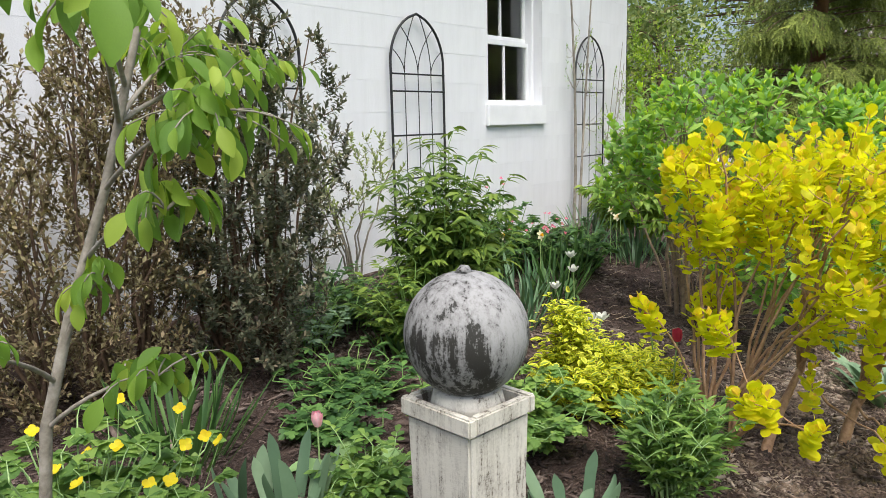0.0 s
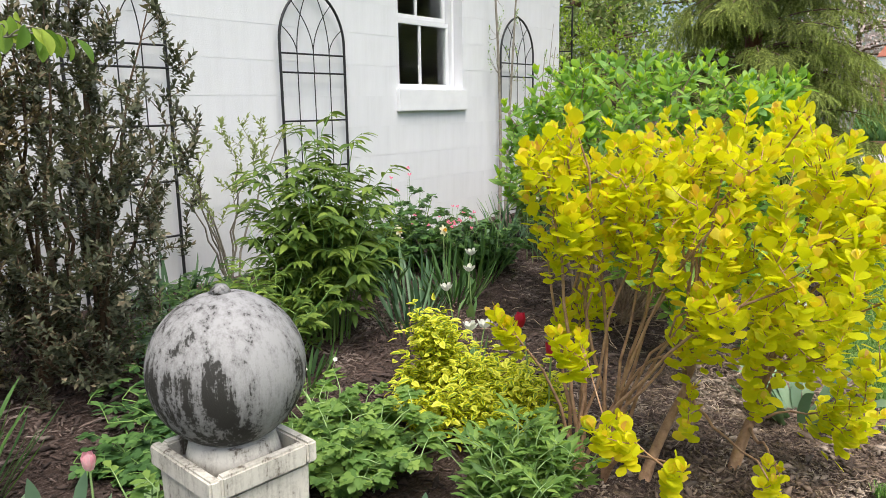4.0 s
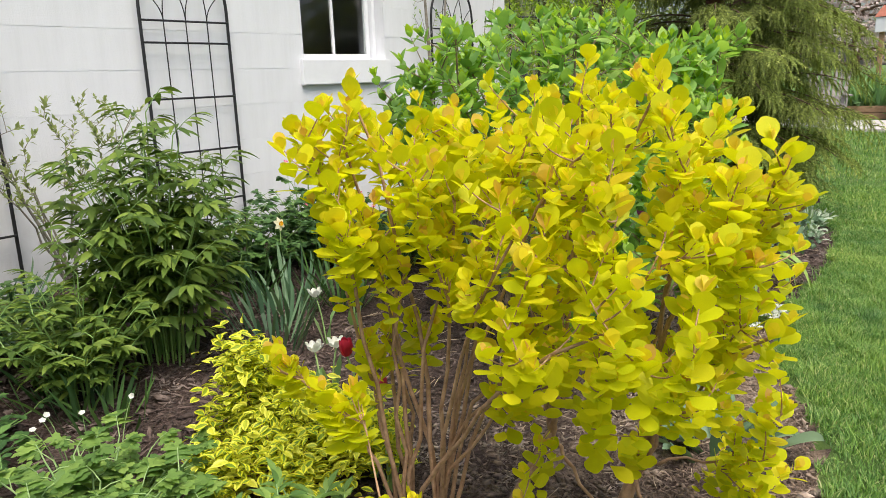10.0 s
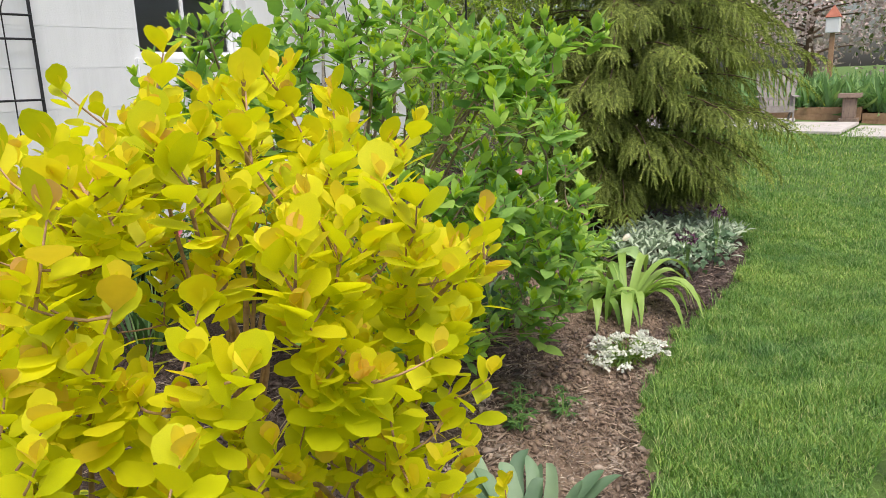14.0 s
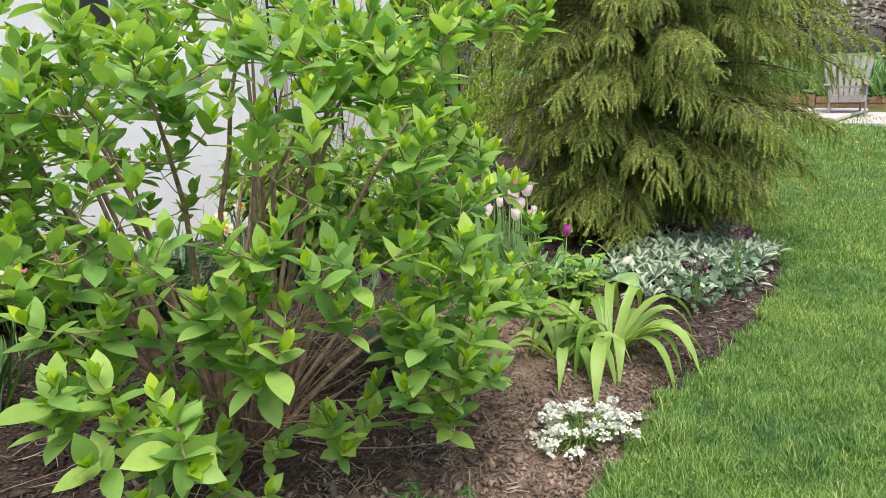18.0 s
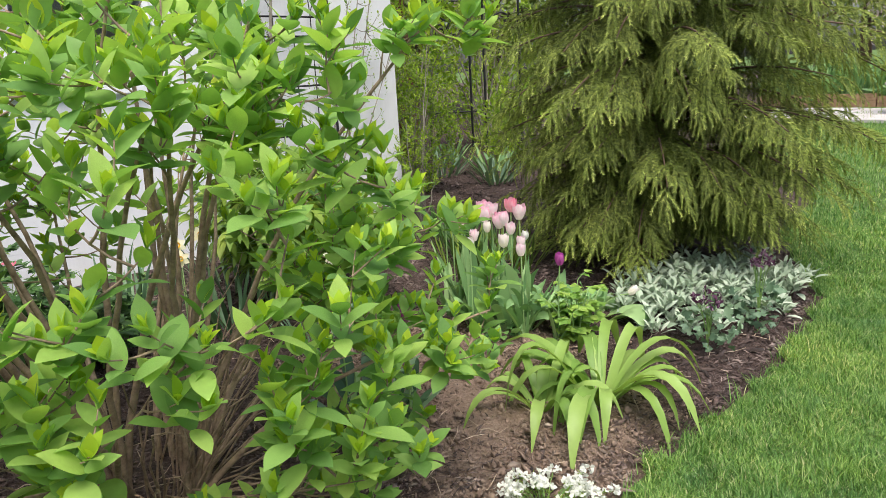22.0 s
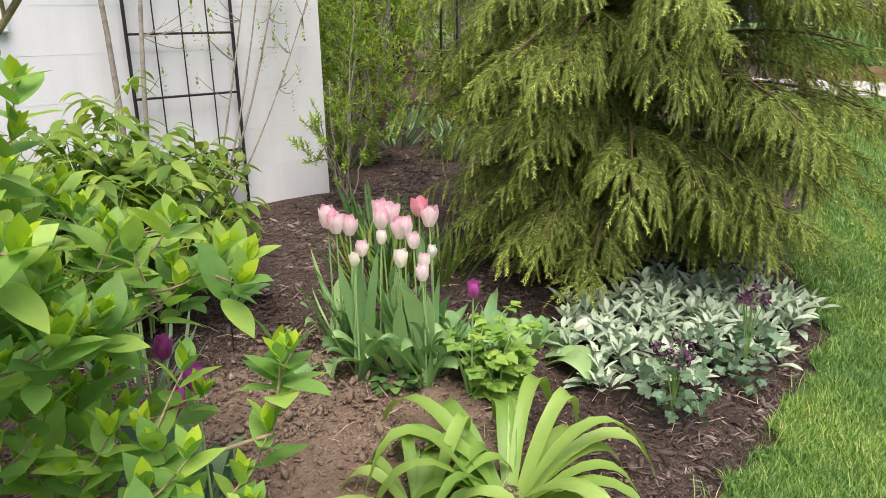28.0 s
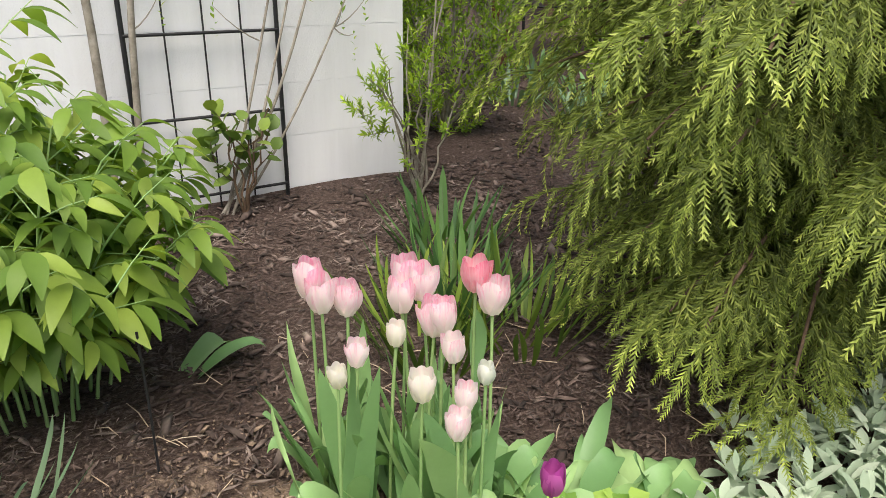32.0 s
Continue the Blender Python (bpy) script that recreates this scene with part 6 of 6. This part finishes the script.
# ---- beyond the corner ----
for x, y, z, rx, rz_, n, lb in ((2.5, 1.9, 2.1, 0.7, 1.1, 300, "tall feathery yellow-green shrub behind the corner"), (4.0, 2.2, 2.0, 1.1, 1.4, 300, "tall leafy shrub behind the cedar"), (6.0, 1.6, 1.8, 1.2, 1.3, 280, "broad shrub at the lawn's far side"), (3.4, 4.4, 2.6, 1.3, 1.7, 300, "tall loose shrub behind the house"), (1.15, 0.55, 0.95, 0.45, 0.60, 800, "light green privet bush past the wall's corner"), (1.6, 1.6, 1.2, 0.6, 0.85, 260, "tall yellow-green shrub behind the house corner"), (3.2, 0.9, 0.8, 0.7, 0.5, 160, "green shrub beyond the mulch path"), (2.6, 4.2, 1.6, 1.2, 1.3, 260, "loose green shrub in the back garden"), (5.2, 3.2, 1.3, 1.1, 1.1, 240, "rounded shrub at the back of the garden"), (4.4, 6.5, 2.0, 1.6, 1.8, 260, "big shrub in the back garden"), (7.5, 5.5, 1.8, 1.5, 1.6, 260, "spreading shrub far in the garden")):
    shrub("garden_shrub", lb, "shrub", (x, y), in_ball(n, (x, y, z), (rx, rx, rz_), 0.4), SMALL, BOX_LEAF, BARK_GREY, 10, 0.032 if rx < 0.65 else 0.07, 0.12 if rx < 0.7 else 0.3, limbs=14, r0=0.012, r1=0.002)
for x, y, n, m in ((1.9, 0.25, 26, BLUE_LEAF), (2.4, 0.7, 30, TULIP_LEAF), (2.0, 1.0, 24, BLUE_LEAF), (2.9, 1.8, 30, TULIP_LEAF)):
    strap_clump("bulb_leaves", "leafy bulb clump along the mulch path", "bulb plant", (x, y), n, 0.42, 0.03, 0.85, 0.35, m, 0.16, group="clumps of bulb leaves")


def crown_tree(x, y, h, r, leaf_mat, label, leaves, size, bark=BARK_BROWN, low=0.35):
    ob = thing("tree", (x, y, gz(x, y)), label, "tree", "trees around the garden")
    z0 = gz(x, y)
    trunk = np.array([(x, y, z0 - 0.1), (x + 0.05 * h * rng.normal(), y, z0 + h * low), (x, y + 0.03 * h, z0 + h * 0.8)])
    part_np("trunk", tubes([(bezier(*trunk, 8), np.linspace(0.035 * h, 0.008 * h, 8))], 8), bark, ob)
    ends = in_ball(46, (x, y, z0 + h * (0.5 + low / 2)), (r, r, h * (0.5 - low / 2)), 0.45)
    pt = bezier(*trunk, 8)[3:]
    part_np("branchwork", tubes([(bezier(pt[np.argmin(np.abs(pt[:, 2] - q[2] + 0.3))], (x, y, q[2]), q, 5), np.linspace(0.010 * h, 0.002 * h, 5)) for q in ends], 5), bark, ob, kind="stuff")
    k = rng.integers(0, len(ends), leaves)
    at = ends[k] + rng.normal(size=(leaves, 3)) * r * 0.17
    part_np("crown", scatter(leaf_geo("oval", 2, 0.15, 0.1, 0.6), at, rand_dirs(leaves), rand_dirs(leaves, 0.8), size * rng.uniform(0.6, 1.3, leaves)), leaf_mat, ob, kind="stuff")


crown_tree(3.1, 2.6, 4.5, 1.5, FAR_LEAF, "garden tree with a reddish leaning trunk and thin spring leaves", 2600, 0.08, BARK_RED, 0.5)
for x, y, h, r, m, n in ((20, -3.2, 5.0, 2.2, FAR_BLOSSOM, 3000), (22, 0.5, 5.5, 2.4, FAR_BLOSSOM, 3000), (19, 3.5, 5, 2.2, FAR_LEAF, 2400), (25, -7, 8, 3.0, FAR_LEAF, 3000), (27, -2, 9, 3.4, FAR_LEAF, 3000), (26, 4, 8, 3.2, FAR_LEAF, 3000), (18, 9, 7, 3, FAR_LEAF, 3000), (12, 9, 6.5, 2.6, FAR_LEAF, 3000),
                         (9, 12, 8, 3.2, FAR_LEAF, 3000), (14, 14, 9, 3.5, FAR_LEAF, 3000), (5, 13, 8, 3.0, FAR_LEAF, 2600), (1.5, 11, 7, 2.6, FAR_LEAF, 2600), (30, -12, 9, 4, FAR_LEAF, 2600), (8.5, 8.0, 5, 2.0, FAR_LEAF, 2600), (13, 5.0, 4.5, 1.8, FAR_LEAF, 2600), (32, 8, 10, 4, FAR_LEAF, 2600), (24, -16, 9, 4, FAR_LEAF, 2600)):
    crown_tree(x, y, h, r, m, "pale pink blossoming tree beyond the path" if m is FAR_BLOSSOM else "distant woodland tree in thin spring leaf", n, 0.16 if h < 6 else 0.26, low=0.18)

CEDARWOOD = plain_material("orange_timber", [(0.3, (0.30, 0.17, 0.10)), (0.7, (0.46, 0.29, 0.18))], 12, 0.8, 50, 0.4)
GREYWOOD = plain_material("silvered_wood", [(0.3, (0.20, 0.18, 0.17)), (0.7, (0.36, 0.33, 0.31))], 14, 0.85, 60, 0.4)


def raised_bed(x, y, w, d):
    ob = thing("raised_bed", (x, y, gz(x, y)), "low orange timber raised bed full of green shoots", "planter", "raised beds beyond the path")
    for k in range(2):
        for s in (-1, 1):
            box("board", (0.05, d, 0.14), (s * w / 2, 0, 0.05 + 0.145 * k), CEDARWOOD, ob, 0.006)
            box("board", (w - 0.052, 0.05, 0.14), (0, s * (d / 2 - 0.026), 0.05 + 0.145 * k), CEDARWOOD, ob, 0.006)
    box("soil", (w - 0.06, d - 0.11, 0.2), (0, 0, 0.12), CLOD, ob, 0.01)
    n = 1600
    at = np.stack([x + rng.uniform(-w / 2 + 0.1, w / 2 - 0.1, n), y + rng.uniform(-d / 2 + 0.1, d / 2 - 0.1, n), np.full(n, 0.32)], -1)
    part_np("planting", scatter(leaf_geo("strap", 3, 0.1, 0.3, 0.10), at, rand_dirs(n, 2.2), rand_dirs(n), rng.uniform(0.45, 0.95, n)), TULIP_LEAF, ob, kind="stuff")


for y in (-5.4, -3.1, -0.8, 1.5):
    raised_bed(14.4, y, 1.6, 2.28)


def adirondack(x, y, rz):
    ob = thing("adirondack_chair", (x, y, gz(x, y)), "weathered grey wooden garden armchair with a fan back beside the path", "chair", rz=rz)
    for k in range(7):
        o = (k - 3) * 0.085
        h = 0.82 - 0.9 * o * o
        bm = box_bm(bmesh.new(), (0.075, 0.018, h), (0, 0, h / 2), 0.006)
        s = part("back_slat", bm, GREYWOOD, ob)
        s.matrix_basis = pose(o, 0.18, 0.30, -18, o * 40, 0)
    for k in range(6):
        box("seat_slat", (0.52, 0.075, 0.02), (0, -0.36 + 0.088 * k, 0.38 - 0.014 * k), GREYWOOD, ob, 0.004)
    for s in (-1, 1):
        box("arm", (0.13, 0.70, 0.022), (s * 0.33, -0.08, 0.56), GREYWOOD, ob, 0.006)
        box("front_leg", (0.03, 0.10, 0.55), (s * 0.29, -0.36, 0.273), GREYWOOD, ob, 0.004)
        leg = part("back_leg", box_bm(bmesh.new(), (0.028, 0.85, 0.10), (0, 0, 0), 0.004), GREYWOOD, ob)
        leg.matrix_basis = pose(s * 0.255, 0.03, 0.20, -22)
    box("apron", (0.56, 0.022, 0.12), (0, -0.41, 0.32), GREYWOOD, ob, 0.004)
    box("back_rail", (0.60, 0.03, 0.06), (0, 0.245, 0.50), GREYWOOD, ob, 0.004)


adirondack(11.9, -0.6, -75)


def bird_house(x, y):
    ob = thing("bird_house", (x, y, gz(x, y)), "white bird house with a red roof on an orange post", "bird house")
    box("post", (0.11, 0.11, 1.94), (0, 0, 0.97), CEDARWOOD, ob, 0.008)
    box("house", (0.30, 0.30, 0.36), (0, 0, 2.12), TRIM, ob, 0.008)
    bm = bmesh.new()
    bmesh.ops.create_cone(bm, cap_ends=True, segments=4, radius1=0.25, radius2=0.02, depth=0.28, matrix=pose(0, 0, 2.45, 0, 0, 45))
    part("roof", bm, plain_material("red_roof", [(0.3, (0.34, 0.10, 0.06)), (0.7, (0.45, 0.16, 0.10))], 10), ob, "red pyramid roof")


bird_house(16.8, -0.8)


def stone_table(x, y):
    ob = thing("stone_stand", (x, y, gz(x, y)), "small brown stone stand with a square top before the raised beds", "garden ornament")
    clay = stone_material("brown_cast_stone", (0.26, 0.19, 0.15), (0.10, 0.075, 0.06), 0.565)
    box("top", (0.42, 0.42, 0.09), (0, 0, 0.58), clay, ob, 0.01)
    box("column", (0.25, 0.25, 0.42), (0, 0, 0.325), clay, ob, 0.015)
    box("base", (0.36, 0.36, 0.115), (0, 0, 0.057), clay, ob, 0.01)


stone_table(13.25, -1.75)


def iron_gate(x, y, rz):
    ob = thing("iron_arch", (x, y, gz(x, y)), "tall black wrought iron garden arch with a scrolled panel", "garden arch", rz=rz)
    for px in (-0.55, -0.05, 0.12, 0.55):
        part_mesh("post", np_mesh("post", *tubes([(np.array([(px, 0, 0), (px, 0, 1.1), (px, 0, 2.4)]), np.full(3, 0.014))], 6), IRON), ob)
    for z in (0.5, 1.75, 2.38):
        part_mesh("bar", np_mesh("bar", *tubes([(np.array([(-0.55, 0, z), (0, 0, z), (0.55, 0, z)]), np.full(3, 0.010))], 6), IRON), ob)
    for k, (px, pz, r) in enumerate(((-0.3, 1.6, 0.10), (-0.2, 1.45, 0.12), (0.33, 1.5, 0.12), (-0.38, 1.42, 0.09), (0.33, 1.25, 0.10))):
        a = np.linspace(0, 9, 30)
        rr = r * (1 - a / 12)
        part_mesh("scroll", np_mesh("scroll", *tubes([(np.stack([px + rr * np.cos(a), 0 * a, pz + rr * np.sin(a)], -1), np.full(30, 0.012))], 5), IRON), ob)


iron_gate(3.6, 2.0, -35)


# ---- wall blocks ----
def lay_blocks():
    full = block_mesh(0.4, 0.20895)
    made = {}
    for row in range(15):
        z = -0.02 + 0.209 * row + 0.1045
        x = -8.95 + (0.2 if row % 2 else 0.0)
        while x < CORNER - 0.01:
            x0, x1 = x, min(x + 0.4, CORNER)
            x += 0.4001
            spans = [(x0, x1)]
            if z + 0.1 > WIN[2] - 0.168 and z - 0.1 < WIN[3]:
                spans = [(a, b) for a, b in ((x0, min(x1, WIN[0] - (0.03 if z < WIN[2] else 0.0))), (max(x0, WIN[1] + (0.02 if z < WIN[2] else 0.0)), x1)) if b - a > 0.02]
            for a, b in spans:
                k = round(b - a, 3)
                if k not in made:
                    made[k] = full if k == 0.4 else block_mesh(k, 0.20895)
                part_mesh("block", made[k], wall_south, "", pose((a + b) / 2, 0.0145 + 0.0002 * rng.random(), z))
            a, b = max(x0, WIN[0] - 0.03), min(x1, WIN[1] + 0.02)
            if z < WIN[2] - 0.12 and z + 0.1 > WIN[2] - 0.168 and b - a > 0.01:
                h = WIN[2] - 0.169 - (z - 0.1044)
                part_mesh("block", block_mesh(b - a, h), wall_south, "cut block under the sill", pose((a + b) / 2, 0.0145, z - 0.1044 + h / 2))


lay_blocks()
